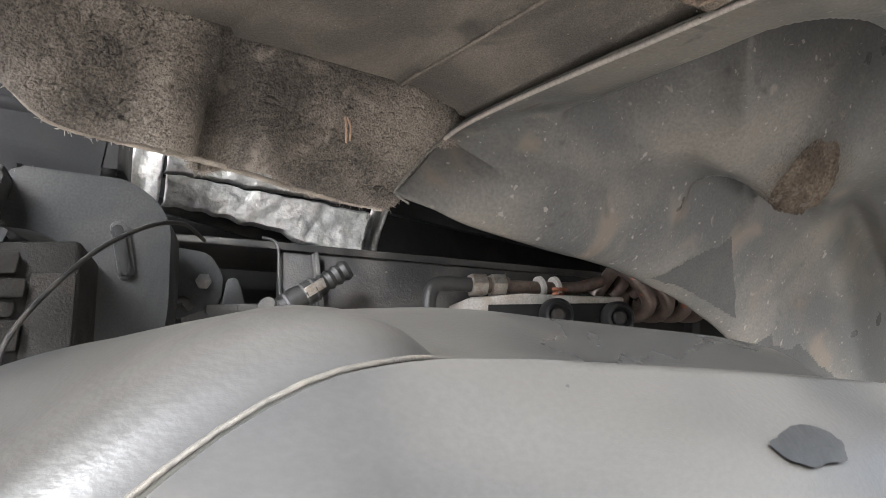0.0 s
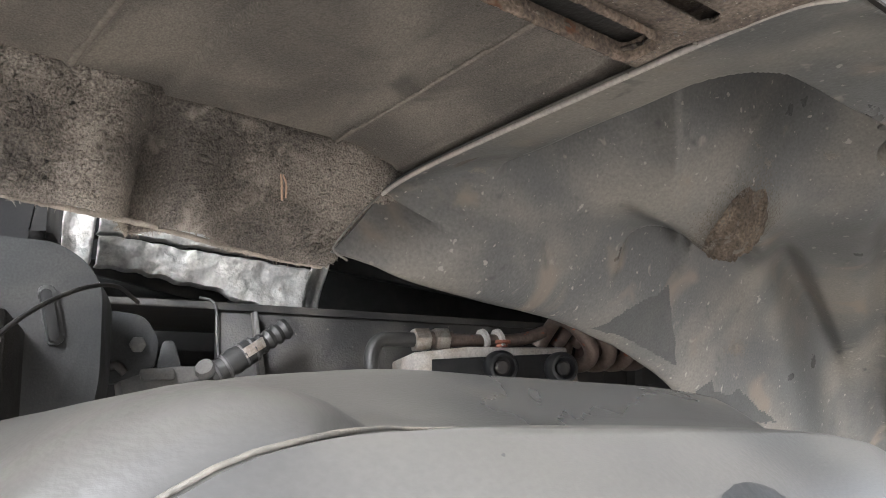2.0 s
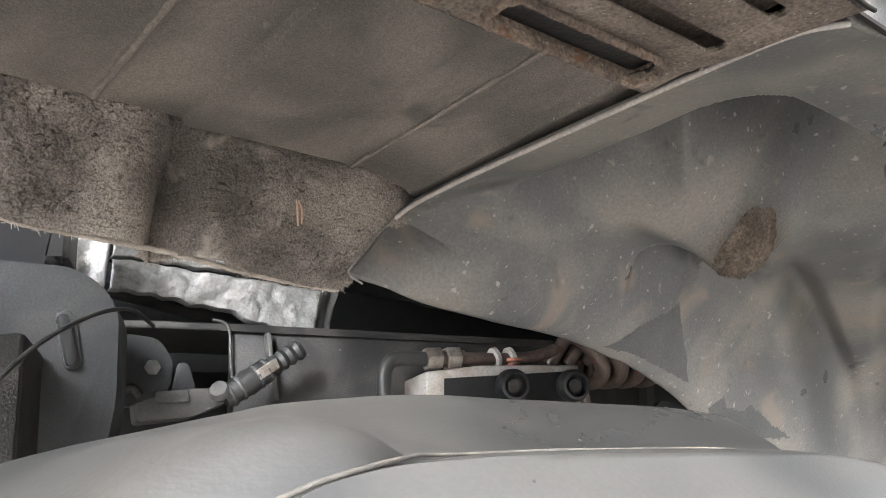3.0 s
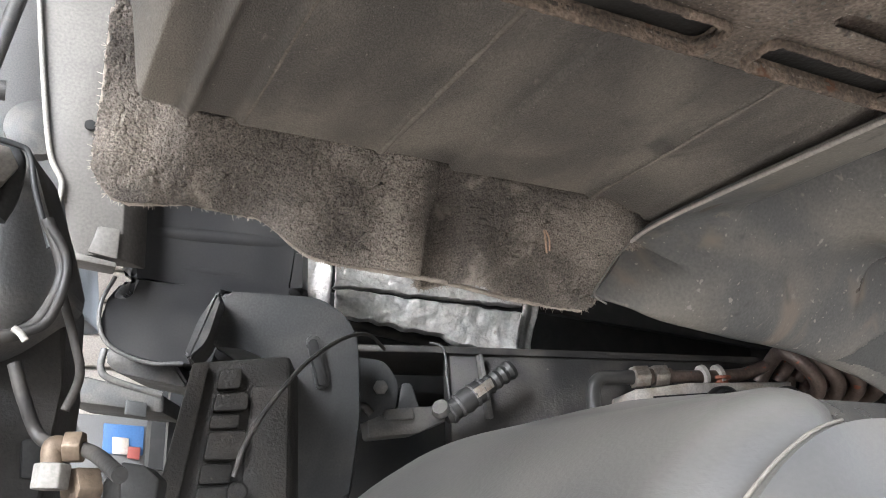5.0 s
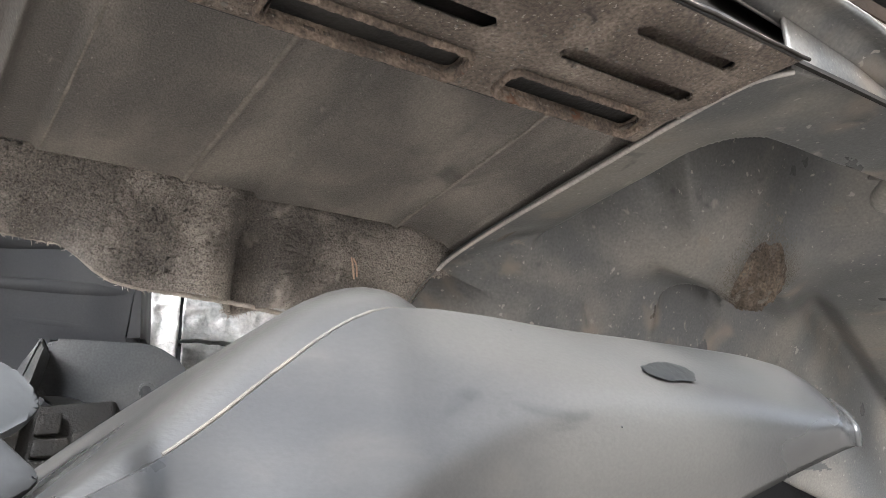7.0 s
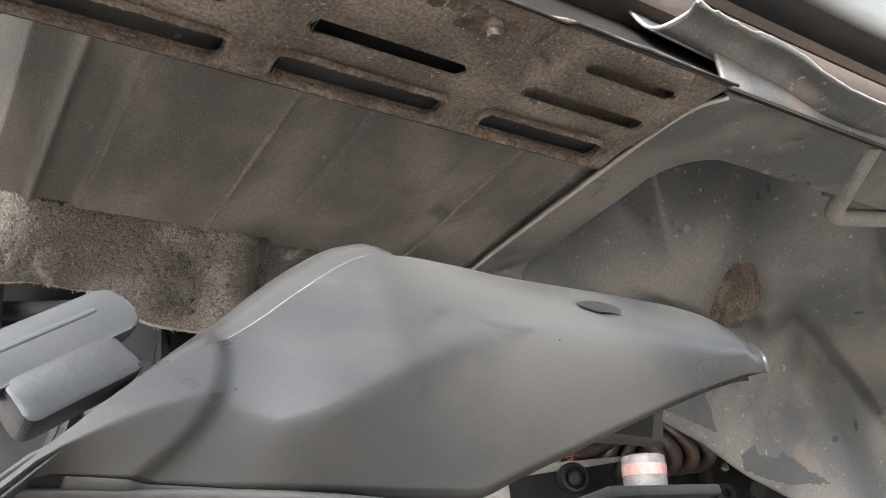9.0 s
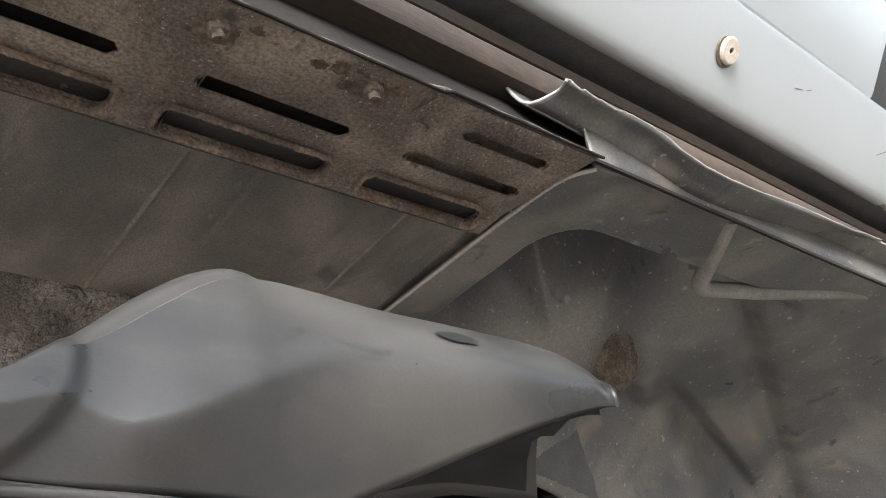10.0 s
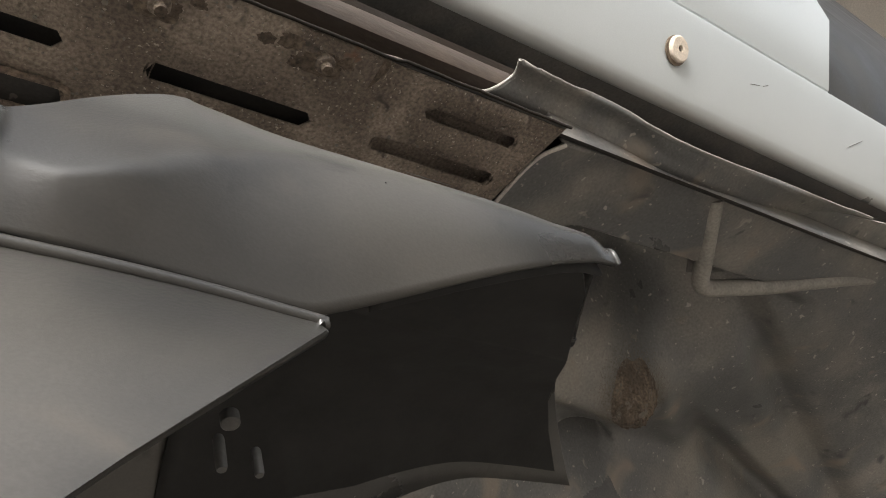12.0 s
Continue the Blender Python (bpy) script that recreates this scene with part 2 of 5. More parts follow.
def tube(pts, r, sides=12, steps=8, radii=None):
    """A round bar along a smooth line, closed at both ends."""
    sides = max(sides, 14)
    line = spline(pts, max(steps, 8)) if steps else [Vector(q) for q in pts]
    bm = bmesh.new()
    rings, side = [], None
    for i, p in enumerate(line):
        d = (line[min(i + 1, len(line) - 1)] - line[max(i - 1, 0)]).normalized()
        if side is None:
            side = d.orthogonal().normalized()
        side = (side - d * side.dot(d)).normalized()
        up = d.cross(side)
        rr = radii[i % len(radii)] if radii else r
        rings.append([bm.verts.new(p + rr * (math.cos(a) * side + math.sin(a) * up)) for a in (2 * math.pi * k / sides for k in range(sides))])
    for a, b in zip(rings, rings[1:]):
        for k in range(sides):
            bm.faces.new((a[k], a[(k + 1) % sides], b[(k + 1) % sides], b[k]))
    bm.faces.new(rings[0][::-1])
    bm.faces.new(rings[-1])
    return bm


def axis_matrix(at, axis, up=(0, 0, 1)):
    """A pose whose z runs along axis."""
    z = Vector(axis).normalized()
    x = Vector(up).cross(z)
    x = x.normalized() if x.length > 1e-4 else z.orthogonal().normalized()
    y = z.cross(x)
    return Matrix.Translation(at) @ Matrix((x, y, z)).transposed().to_4x4()


def lathe(profile, at, axis, sides=28):
    """Turns (radius, height) pairs round an axis."""
    bm = bmesh.new()
    m = axis_matrix(at, axis)
    rings = []
    for r, h in profile:
        if r < 1e-6:
            rings.append([bm.verts.new(m @ Vector((0, 0, h)))])
        else:
            rings.append([bm.verts.new(m @ Vector((r * math.cos(2 * math.pi * k / sides), r * math.sin(2 * math.pi * k / sides), h))) for k in range(sides)])
    for a, b in zip(rings, rings[1:]):
        for k in range(sides):
            q = [a[k % len(a)], a[(k + 1) % sides % len(a)], b[(k + 1) % sides % len(b)], b[k % len(b)]]
            q = list(dict.fromkeys(q))
            if len(q) > 2:
                bm.faces.new(q)
    for r in (rings[0], rings[-1]):
        if len(r) > 2:
            bm.faces.new(r)
    return bm


def hexagon(at, axis, across, thick, hole=0.0, bevel=0.0012):
    """A hexagonal nut or bolt head, chamfered."""
    m = axis_matrix(at, axis)
    r = across / math.sqrt(3)
    bm = prism([m @ Vector((r * math.cos(math.pi * k / 3), r * math.sin(math.pi * k / 3), 0)) for k in range(6)], m.to_3x3() @ Vector((0, 0, thick)), bevel)
    return bm


def sheet(name, rows, mat, thick=0.002, parent=None, label="", close=False, offset=0.0):
    """A sheet of some thickness over a grid of points."""
    bm = bmesh.new()
    v = [[bm.verts.new(p) for p in row] for row in rows]
    for a, b in zip(v, v[1:]):
        for i in range(len(a) - 1):
            bm.faces.new((a[i], a[i + 1], b[i + 1], b[i]))
    ob = part(name, bm, mat, parent, label, smooth=50)
    s = ob.modifiers.new("thickness", "SOLIDIFY")
    s.thickness, s.offset = thick, offset
    return ob


def lerp(table, x):
    """Reads a value from a short table of (x, value), smoothly."""
    xs, ys = zip(*table)
    if x <= xs[0]:
        return ys[0]
    for (a, p), (b, q) in zip(table, table[1:]):
        if x <= b:
            t = (x - a) / (b - a)
            return p + (q - p) * t
    return ys[-1]


def soft(table, x, w=0.008):
    """The same with its corners rounded over w."""
    return sum(lerp(table, x + w * k / 3) for k in range(-3, 4)) / 7


def ease(a, b, x):
    t = min(1.0, max(0.0, (x - a) / (b - a)))
    return t * t * (3 - 2 * t)


def bump(x, y, cx, cy, rx, ry):
    return math.exp(-((x - cx) / rx) ** 2 - ((y - cy) / ry) ** 2)


# ---- setting ----
def setting(ob, label, category):
    return tagged(ob, label, category, kind="structure")


bm = box((-30, -30, -0.06), (30, 30, 0.0))
setting(part("ground", bm, "asphalt", smooth=0), "grey concrete yard under the lorry", "ground")
roof = setting(part("ceiling", box((-4.2, -0.8, 4.6), (10, 9, 4.7)), "siding", smooth=0), "plain grey workshop roof", "roof")

# cab floor pan: pressed sheet with lap seams and ribs that run across
def pan_z(x, y):
    z = 1.712
    for c, h, w in ((0.955, -0.006, 0.0035), (1.0665, -0.0020, 0.0028), (1.2200, -0.0020, 0.0028)):
        z += h * math.exp(-((x - c) / w) ** 2)
    z += 0.004 * ease(0.984, 0.979, x) + 0.0042 * ease(1.1155, 1.1125, x) - 0.0025 * ease(1.262, 1.265, x)
    z -= 0.009 * ease(1.228, 1.270, x) * ease(1.056, 1.075, y)
    z += 0.050 * ease(0.932, 0.921, x) ** 1.5
    return z + 0.0006 * noise.noise((x * 30, y * 30, 3))


def pan_y(x, y):
    """The open corner of the pan is rounded in plan."""
    s = max(0.0, 0.945 - x)
    return 0.996 + (y - 0.996) * (1 - 1.6 * s * s / 0.024)


xs = sorted({0.921 + 0.001 * k for k in range(12)} | {0.934 + 0.003 * k for k in range(6)} | {0.950 + 0.004 * k for k in range(87)} | {c + d for c in (0.9815, 1.114, 1.264) for d in (-0.002, -0.001, 0, 0.001, 0.002)} | {c + 0.0009 * k for c in (0.955, 1.0665, 1.2200) for k in range(-5, 6)})
rows = [[(x, pan_y(x, y), pan_z(x, y)) for x in xs] for y in (0.996, 1.02, 1.05, 1.06, 1.07, 1.08, 1.10, 1.15, 1.20, 1.225, 1.236, 1.24)]
rows.append([(x, pan_y(x, 1.243), pan_z(x, 1.24) + 0.004) for x in xs])
pan = setting(sheet("floor_pan", rows, "pan", 0.0015, offset=1.0), "brown-grey dusty pressed steel cab floor pan with seams", "floor pan")

for x0, half, y1 in ((0.9845, 0.0010, 1.236), (1.0665, 0.0024, 1.239), (1.2200, 0.0022, 1.239)):
    ys_ = [1.058 + (y1 - 1.058) * k / 60 for k in range(61)]
    line = []
    for i in range(7):
        line.append([])
        for y in ys_:
            w = half * (0.8 + 0.3 * noise.noise((x0 * 90, y * 50, 3)) + 0.4 * noise.noise((x0 * 90, y * 420, 8)))
            x = x0 + w * (i / 3 - 1) + 0.0005 * noise.noise((x0, y * 60, 1))
            line[-1].append((x, y, pan_z(x, y) - 0.0009))
    sheet("seam_dust", line, "seam_dust", 0.0002, pan, "pale dust along a pressed seam")

# cab body above, closed
cab = setting(thing("cab_shell", "closed cab body above the floor pan", "cab"), "closed cab body above the floor pan", "cab")
part("cab_underside", box((0.935, 1.29, 2.20), (3.2, 2.6, 2.25)), "dark", cab, smooth=0)
part("cab_floor_top", box((0.94, 1.0, 1.80), (1.30, 1.245, 1.81)), "dark", cab, smooth=0)
part("tunnel_side", box((0.945, 1.285, 1.80), (3.2, 1.29, 2.25)), "dark", cab, smooth=0)
# unseen wall down to the ground, added to cut light from the right
part("light_block_wall", box((2.7, 0.99, 0.0), (2.75, 2.6, 3.4)), "dark", cab, smooth=0)

# slotted sill reinforcement
def slotted_panel():
    """A steel strip with three rows of long slots, punched through."""
    y_rows = {0: (1.0285, 1.0465), 1: (0.9985, 1.0085), 2: (0.9715, 0.9795)}
    slots = {0: [(0.655, 0.757), (0.780, 0.882), (0.905, 1.007), (1.031, 1.129), (1.155, 1.248)],
             1: [(0.660, 0.750), (0.785, 0.875), (0.910, 0.998), (1.034, 1.123), (1.160, 1.252)],
             2: [(1.182, 1.252)]}
    cells_y = sorted({0.952, 1.0525} | {v for r in y_rows.values() for v in r})
    bm = bmesh.new()
    made = {}

    def vert(x, y):
        k = (round(x, 5), round(y, 5))
        if k not in made:
            z = 1.690 + 0.004 * ease(1.016, 1.024, y) - 0.0015 * ease(0.985, 0.992, y)
            if y < 0.985 and 0.985 < x < 1.15:
                z -= 0.003
            xe = 1.2625 + max(0.0, 1.01 - y) * 0.25
            made[k] = bm.verts.new((min(x, xe), y, z + 0.0007 * noise.noise((x * 25, y * 40, 0))))
        return made[k]

    edges_x = sorted({0.60 + 0.0125 * k for k in range(55)} | {1.2905} | {v for r in slots.values() for s in r for v in s} | {s[0] + 0.004 for r in slots.values() for s in r} | {s[1] - 0.004 for r in slots.values() for s in r})
    edges_x = [x for x in edges_x if x <= 1.2905]
    for y0, y1 in zip(cells_y, cells_y[1:]):
        row = next((r for r, (a, b) in y_rows.items() if abs(a - y0) < 1e-6), None)
        for x0, x1 in zip(edges_x, edges_x[1:]):
            mid = (x0 + x1) / 2
            hole = row is not None and any(a < mid < b for a, b in slots[row])
            if hole:
                a, b = next(s for s in slots[row] if s[0] < mid < s[1])
                if x1 <= a + 0.0041 or x0 >= b - 0.0041:
                    inner, outer = (x1, x0) if x1 <= a + 0.0041 else (x0, x1)
                    ym = (y0 + y1) / 2
                    bm.faces.new((vert(outer, y0), vert(inner, y0), vert(outer, ym)))
                    bm.faces.new((vert(outer, ym), vert(inner, y1), vert(outer, y1)))
                continue
            bm.faces.new((vert(x0, y0), vert(x1, y0), vert(x1, y1), vert(x0, y1)))
    bmesh.ops.dissolve_degenerate(bm, dist=1e-5, edges=bm.edges)
    bmesh.ops.remove_doubles(bm, verts=bm.verts, dist=1e-5)
    ob = part("slotted_sill_panel", bm, "rust", smooth=60)
    s = ob.modifiers.new("thickness", "SOLIDIFY")
    s.thickness, s.offset = 0.002, 0.0
    return ob, slots, y_rows


panel, slots, y_rows = slotted_panel()
tagged(panel, "rusty brown slotted steel strip under the cab sill", "sill panel", kind="structure")
for a, b in slots[0]:
    if b < 0.9:
        continue
    y0, y1 = y_rows[0]
    m = 0.0026
    rings = []
    for d, z in ((m, 1.6925), (m, 1.6893), (m * 0.7, 1.6876), (m * 0.3, 1.6876), (0.0, 1.6888), (0.0, 1.6960)):
        loop = rounded([(a - d, y0 - d, 0), (b + d, y0 - d, 0), (b + d, y1 + d, 0), (a - d, y1 + d, 0)], 0.005 + d * 0.7, 5)
        fine = []
        for p, q in zip(loop, loop[1:] + loop[:1]):
            n = 60 if (q - p).length > 0.03 else (6 if (q - p).length > 0.004 else 1)
            fine += [p.lerp(q, k / n) for k in range(n)]
        rings.append([V(p.x, p.y, z) + V(0, (0.0006 if d else 0.0002) * noise.noise((p.x * 500, p.y * 500, z * 600)), (0.0006 if d else 0.0002) * noise.noise((p.x * 420, p.y * 420, 4 + d * 300))) for p in fine])
    bm = bmesh.new()
    o = [[bm.verts.new(p) for p in ring] for ring in rings]
    for p, q in zip(o, o[1:]):
        for k in range(len(p)):
            bm.faces.new((p[k], p[(k + 1) % len(p)], q[(k + 1) % len(p)], q[k]))
    part("slot_rim", bm, "rim", panel, "rusty raised rim of a slot", smooth=50)
for x, y in ((1.028, 0.968), (1.112, 0.967)):
    bolt = part("sill_bolt", hexagon((x, y, 1.6865), (0.1, 0.1, -1), 0.010, 0.005, bevel=0.001), "rust", panel, "rusted bolt head caked in dust")
    part("bolt_stud", lathe([(0, 0), (0.003, 0), (0.003, 0.004), (0, 0.0045)], (x, y, 1.6815), (0.1, 0.1, -1), 10), "clod", bolt)
bm = prism(rounded([(0.985, 0.9535, 1.6868), (1.150, 0.9535, 1.6868), (1.140, 0.9815, 1.6868), (0.995, 0.9815, 1.6868)], 0.008, 3), (0, 0, 0.001), 0.0004, 1)
part("clip_plate", bm, "clod", panel, "mud-caked clip plate")

rng = random.Random(11)
for x, y, big in ((1.028, 0.968, 1.0), (1.112, 0.967, 1.0), (1.092, 0.961, 0.6), (1.100, 0.970, 0.5), (1.080, 0.964, 0.45), (1.124, 0.962, 0.5), (1.045, 0.960, 0.4)):
    bm = bmesh.new()
    bmesh.ops.create_icosphere(bm, subdivisions=4, radius=1)
    for v in bm.verts:
        c = v.co.copy()
        s = 1 + 0.35 * noise.noise(c * 1.7 + V(x * 40, 0, 0)) + 0.25 * noise.noise(c * 4.0)
        v.co = V(x + c.x * 0.0105 * big * s, y + 0.002 + c.y * 0.0075 * big * s, 1.6868 + c.z * 0.0032 * s * big ** 0.5)
    part("mud_lump", bm, "clod", panel, "dried mud lump round a bolt")
bm = bmesh.new()
for k in range(520):
    x, y = rng.uniform(0.86, 1.265), rng.uniform(0.955, 1.058)
    if any(a - 0.002 < x < b + 0.002 and y_rows[r][0] - 0.001 < y < y_rows[r][1] + 0.001 for r in slots for a, b in slots[r]):
        continue
    r = rng.uniform(0.0003, 0.0008) * (1.8 if rng.random() < 0.08 else 1)
    z = 1.6888 + 0.004 * ease(1.016, 1.024, y) - 0.0015 * ease(0.985, 0.992, y) - (0.003 if y < 0.985 and 0.985 < x < 1.15 else 0)
    bmesh.ops.create_icosphere(bm, subdivisions=1, radius=r, matrix=Matrix.Translation((x, y, z)) @ Matrix.Diagonal((rng.uniform(0.8, 1.6), rng.uniform(0.7, 1.3), 0.7, 1)))
part("grit", bm, "dust", panel, "pale caked grit grains")

# ---- sill side: flap, brown rails, black channel, silver skin ----
def along(profile, x0, x1, name, mat, parent=None, label="", lift=0.0, n=18, wob=0.0, rise=None):
    """A closed (y, z) profile drawn out along x."""
    bm = bmesh.new()
    rings = []
    for k in range(n + 1):
        x = x0 + (x1 - x0) * k / n
        up = 0.075 * ease(rise[0], rise[1], x) if rise else 0.0
        rings.append([bm.verts.new((x, y, z + up + lift * (x - 1.2) + wob * noise.noise((x * 9, y * 60, z * 60)))) for y, z in profile])
    c = len(profile)
    for a, b in zip(rings, rings[1:]):
        for k in range(c):
            bm.faces.new((a[k], a[(k + 1) % c], b[(k + 1) % c], b[k]))
    bm.faces.new(rings[0])
    bm.faces.new(rings[-1])
    return part(name, bm, mat, parent, label, smooth=40)


sill = thing("cab_sill", "dark dusty cab sill with brown rails above the slotted strip", "sill", kind="structure")
along([(1.020, 1.735), (1.025, 1.735), (1.025, 1.92), (0.963, 1.92), (0.963, 1.915), (1.020, 1.915)], 0.55, 3.2, "channel_wall", "duct", sill)
along([(0.9652, 1.7582), (0.9685, 1.7538), (1.0015, 1.7538), (1.0059, 1.7912), (0.9861, 1.7912), (0.9795, 1.7824), (0.9685, 1.7780), (0.9641, 1.7692)], 0.55, 3.2, "brown_rail", "rail", sill, "dusty brown pressed rail", wob=0.0015, n=60)
along([(0.9696, 1.7967), (0.9751, 1.7923), (1.0037, 1.7934), (1.0059, 1.8330), (0.9883, 1.8264), (0.9773, 1.8088)], 0.55, 3.2, "upper_rail", "rail", sill, n=30)
# this stretch of floor is coloured dark for the shade inside the slots
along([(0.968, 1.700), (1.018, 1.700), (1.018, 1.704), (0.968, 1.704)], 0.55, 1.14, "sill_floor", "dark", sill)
along([(0.968, 1.700), (1.018, 1.700), (1.018, 1.704), (0.968, 1.704)], 1.142, 1.26, "sill_floor", "rust", sill)
# added dark plate above the slots, painting the shade of their hollow
along([(1.022, 1.6975), (1.060, 1.6975), (1.060, 1.6995), (1.022, 1.6995)], 0.55, 1.255, "slot_shade_plate", "dark", sill)
along([(0.960, 1.6945), (0.962, 1.6940), (0.9800, 1.7300), (0.9905, 1.7560), (0.9885, 1.7570), (0.9780, 1.7310)], 0.55, 3.2, "sill_web", "web", sill, "smooth dusty grey-brown web above the slotted strip", wob=0.0012, n=80)


def flap_rows(x0, x1, n):
    """A soft flap that hangs off the outer edge of the strip in two scallops."""
    rows = []
    for u in [k / 6 for k in range(7)]:
        row = []
        for x in [x0 + (x1 - x0) * k / n for k in range(n + 1)]:
            h = 0.005 + 0.020 * ease(1.150, 1.215, x) - 0.010 * ease(1.225, 1.262, x) + 0.0015 * math.sin((x - 1.13) * 70)
            row.append((x, 0.9535 + 0.016 * u ** 1.5, 1.6885 + h * u))
        rows.append(row)
    return rows


sheet("rubber_flap", flap_rows(1.132, 1.275, 36), "dark", 0.0016, sill, "dark rubber flap with a scalloped end")
edge_line = [(x, 0.9520 + 0.0006 * noise.noise((x * 60, 0, 2)), 1.6892 + 0.0005 * noise.noise((x * 90, 4, 0)) - 0.003 * ease(0.985, 0.99, x) * ease(1.155, 1.15, x)) for x in [0.62 + 0.66 * k / 90 for k in range(91)]]
part("rolled_edge", tube(edge_line, 0.0010, 8, 0), "web", sill, "rusty rolled outer edge of the strip")

skin = thing("cab_side_skin", "silver painted cab side with a shut line", "cab side", kind="structure")


def skin_y(z):
    """The sill cover leans outwards as it rises."""
    return 0.945 - (z - 1.815)


low = [(0.962, 1.8260), (0.956, 1.8185), (0.9505, 1.8160), (0.9455, 1.8165), (0.9405, 1.8200), (0.9340, 1.8262), (0.8880, 1.8722), (0.8862, 1.8755), (0.8890, 1.8775), (0.966, 1.8775)]
along(low, 0.55, 3.2, "sill_cover", "silver", skin, "silver painted lower sill cover", n=40)
up = [(0.8900, 1.8797), (0.8850, 1.8800), (0.8815, 1.8835), (0.8330, 1.94), (0.805, 2.05), (0.800, 3.6), (0.962, 3.6), (0.962, 1.8797)]
along(up, 0.55, 1.72, "door_skin", "silver", skin, "silver painted door lower edge", n=10)
along([(0.905, 1.8815), (0.870, 1.925), (0.835, 2.05), (0.83, 3.6), (0.97, 3.6), (0.97, 1.8815)], 1.725, 3.2, "rear_quarter", "black", skin, "dark quarter panel behind the shut line", n=6)
along([(0.9515, 1.8185), (1.016, 1.8300), (1.016, 1.8335), (0.9515, 1.8225)], 0.55, 3.2, "under_return", "dark_grey", skin, "dusty dark return under the sill cover", n=20)
for x, z, a, n in ((1.58, 1.850, 0.15, 0.014), (1.60, 1.853, 0.3, 0.008), (1.42, 1.866, 0.9, 0.010), (1.76, 1.842, 0.35, 0.03)):
    line = [(x + n * math.cos(a) * k / 3, skin_y(z + n * math.sin(a) * k / 3) + 0.0001, z + n * math.sin(a) * k / 3) for k in range(4)]
    part("scratch", tube(line, 0.0003, 5, 0), "dark_grey", skin, "thin dark scratch")

plug = thing("grommet_plug", "cream-coloured round plug with a dark centre hole on silver paint", "plug")
wc, wa = V(1.470, skin_y(1.846) - 0.0006, 1.8454), (0.0, -0.707, -0.707)
part("flange", lathe([(0, 0), (0.0113, 0), (0.0119, 0.0010), (0.0117, 0.0030), (0.0103, 0.0042), (0.0030, 0.0042), (0.0026, 0.0016), (0, 0.0016)], wc, wa, 36), "plug_cream", plug)
part("centre_hole", lathe([(0, 0.0017), (0.0025, 0.0017), (0.0025, 0.0021), (0, 0.0021)], wc, wa, 16), "shade_black", plug, "dark centre hole")
part("backing_washer", lathe([(0, -0.0006), (0.0132, -0.0006), (0.0132, 0.0007), (0, 0.0007)], wc + V(-0.0015, 0.001, -0.001), wa, 30), "brass", plug, "tarnished washer behind the plug")

# torn plastic guard that hangs below the sill: a U-shaped strip
def torn_guard():
    a = [(1.241, 0.98, 1.759), (1.299, 0.98, 1.752), (1.374, 0.98, 1.749), (1.502, 0.98, 1.743), (1.852, 0.98, 1.793)]
    b = [(1.241, 0.968, 1.732), (1.288, 0.968, 1.728), (1.351, 0.968, 1.721), (1.463, 0.968, 1.713), (1.792, 0.968, 1.761)]
    m = [(1.254, 0.952, 1.734), (1.289, 0.952, 1.731), (1.348, 0.952, 1.727), (1.437, 0.952, 1.711), (1.736, 0.952, 1.742)]
    c = [(1.25, 0.94, 1.732), (1.279, 0.94, 1.728), (1.338, 0.94, 1.725), (1.42, 0.94, 1.712), (1.696, 0.94, 1.729)]
    lines = [spline(q, 14) for q in (a, b, m, c)]
    rows = []
    for k, ring in enumerate(zip(*lines)):
        sec = spline(ring, 5)
        u = k / (len(lines[0]) - 1)
        sec[-1] = sec[-1] + V(0, 0, 0.003 * noise.noise((u * 13, 0.4, 0)) + 0.0012 * noise.noise((u * 47, 2.0, 0)))
        rows.append(sec)
    return rows


guard = thing("torn_guard", "torn grey plastic guard strip hanging under the cab sill", "guard")
rows = torn_guard()
sheet("guard_strip", rows, "liner", 0.0022, guard)
part("torn_edge", tube([r[-1] for r in rows], 0.0010, 7, 0), "seal_dark", guard, "pale ragged torn edge")
part("curled_end", tube(list(rows[0]), 0.0012, 7, 0), "seal_dark", guard, "pale curled broken end")
part("lower_fold", tube([r[5] + V(0, 0, -0.0008) for r in rows], 0.0011, 7, 0), "seal_dark", guard, "worn pale fold line")

# ---- wheel-arch liner ----
LIP = [(1.18, 1.652), (1.223, 1.645), (1.275, 1.638), (1.33, 1.634), (1.45, 1.629), (1.55, 1.614), (1.62, 1.592), (1.682, 1.563), (1.78, 1.535), (1.9, 1.505), (2.2, 1.40), (2.6, 1.2)]


EDGE = [(0.966, 1.290, 1.695), (0.982, 1.2745, 1.693), (1.02, 1.2680, 1.692), (1.09, 1.2665, 1.693), (1.18, 1.2665, 1.695), (1.235, 1.2685, 1.6955), (1.2585, 1.2660, 1.6905)]


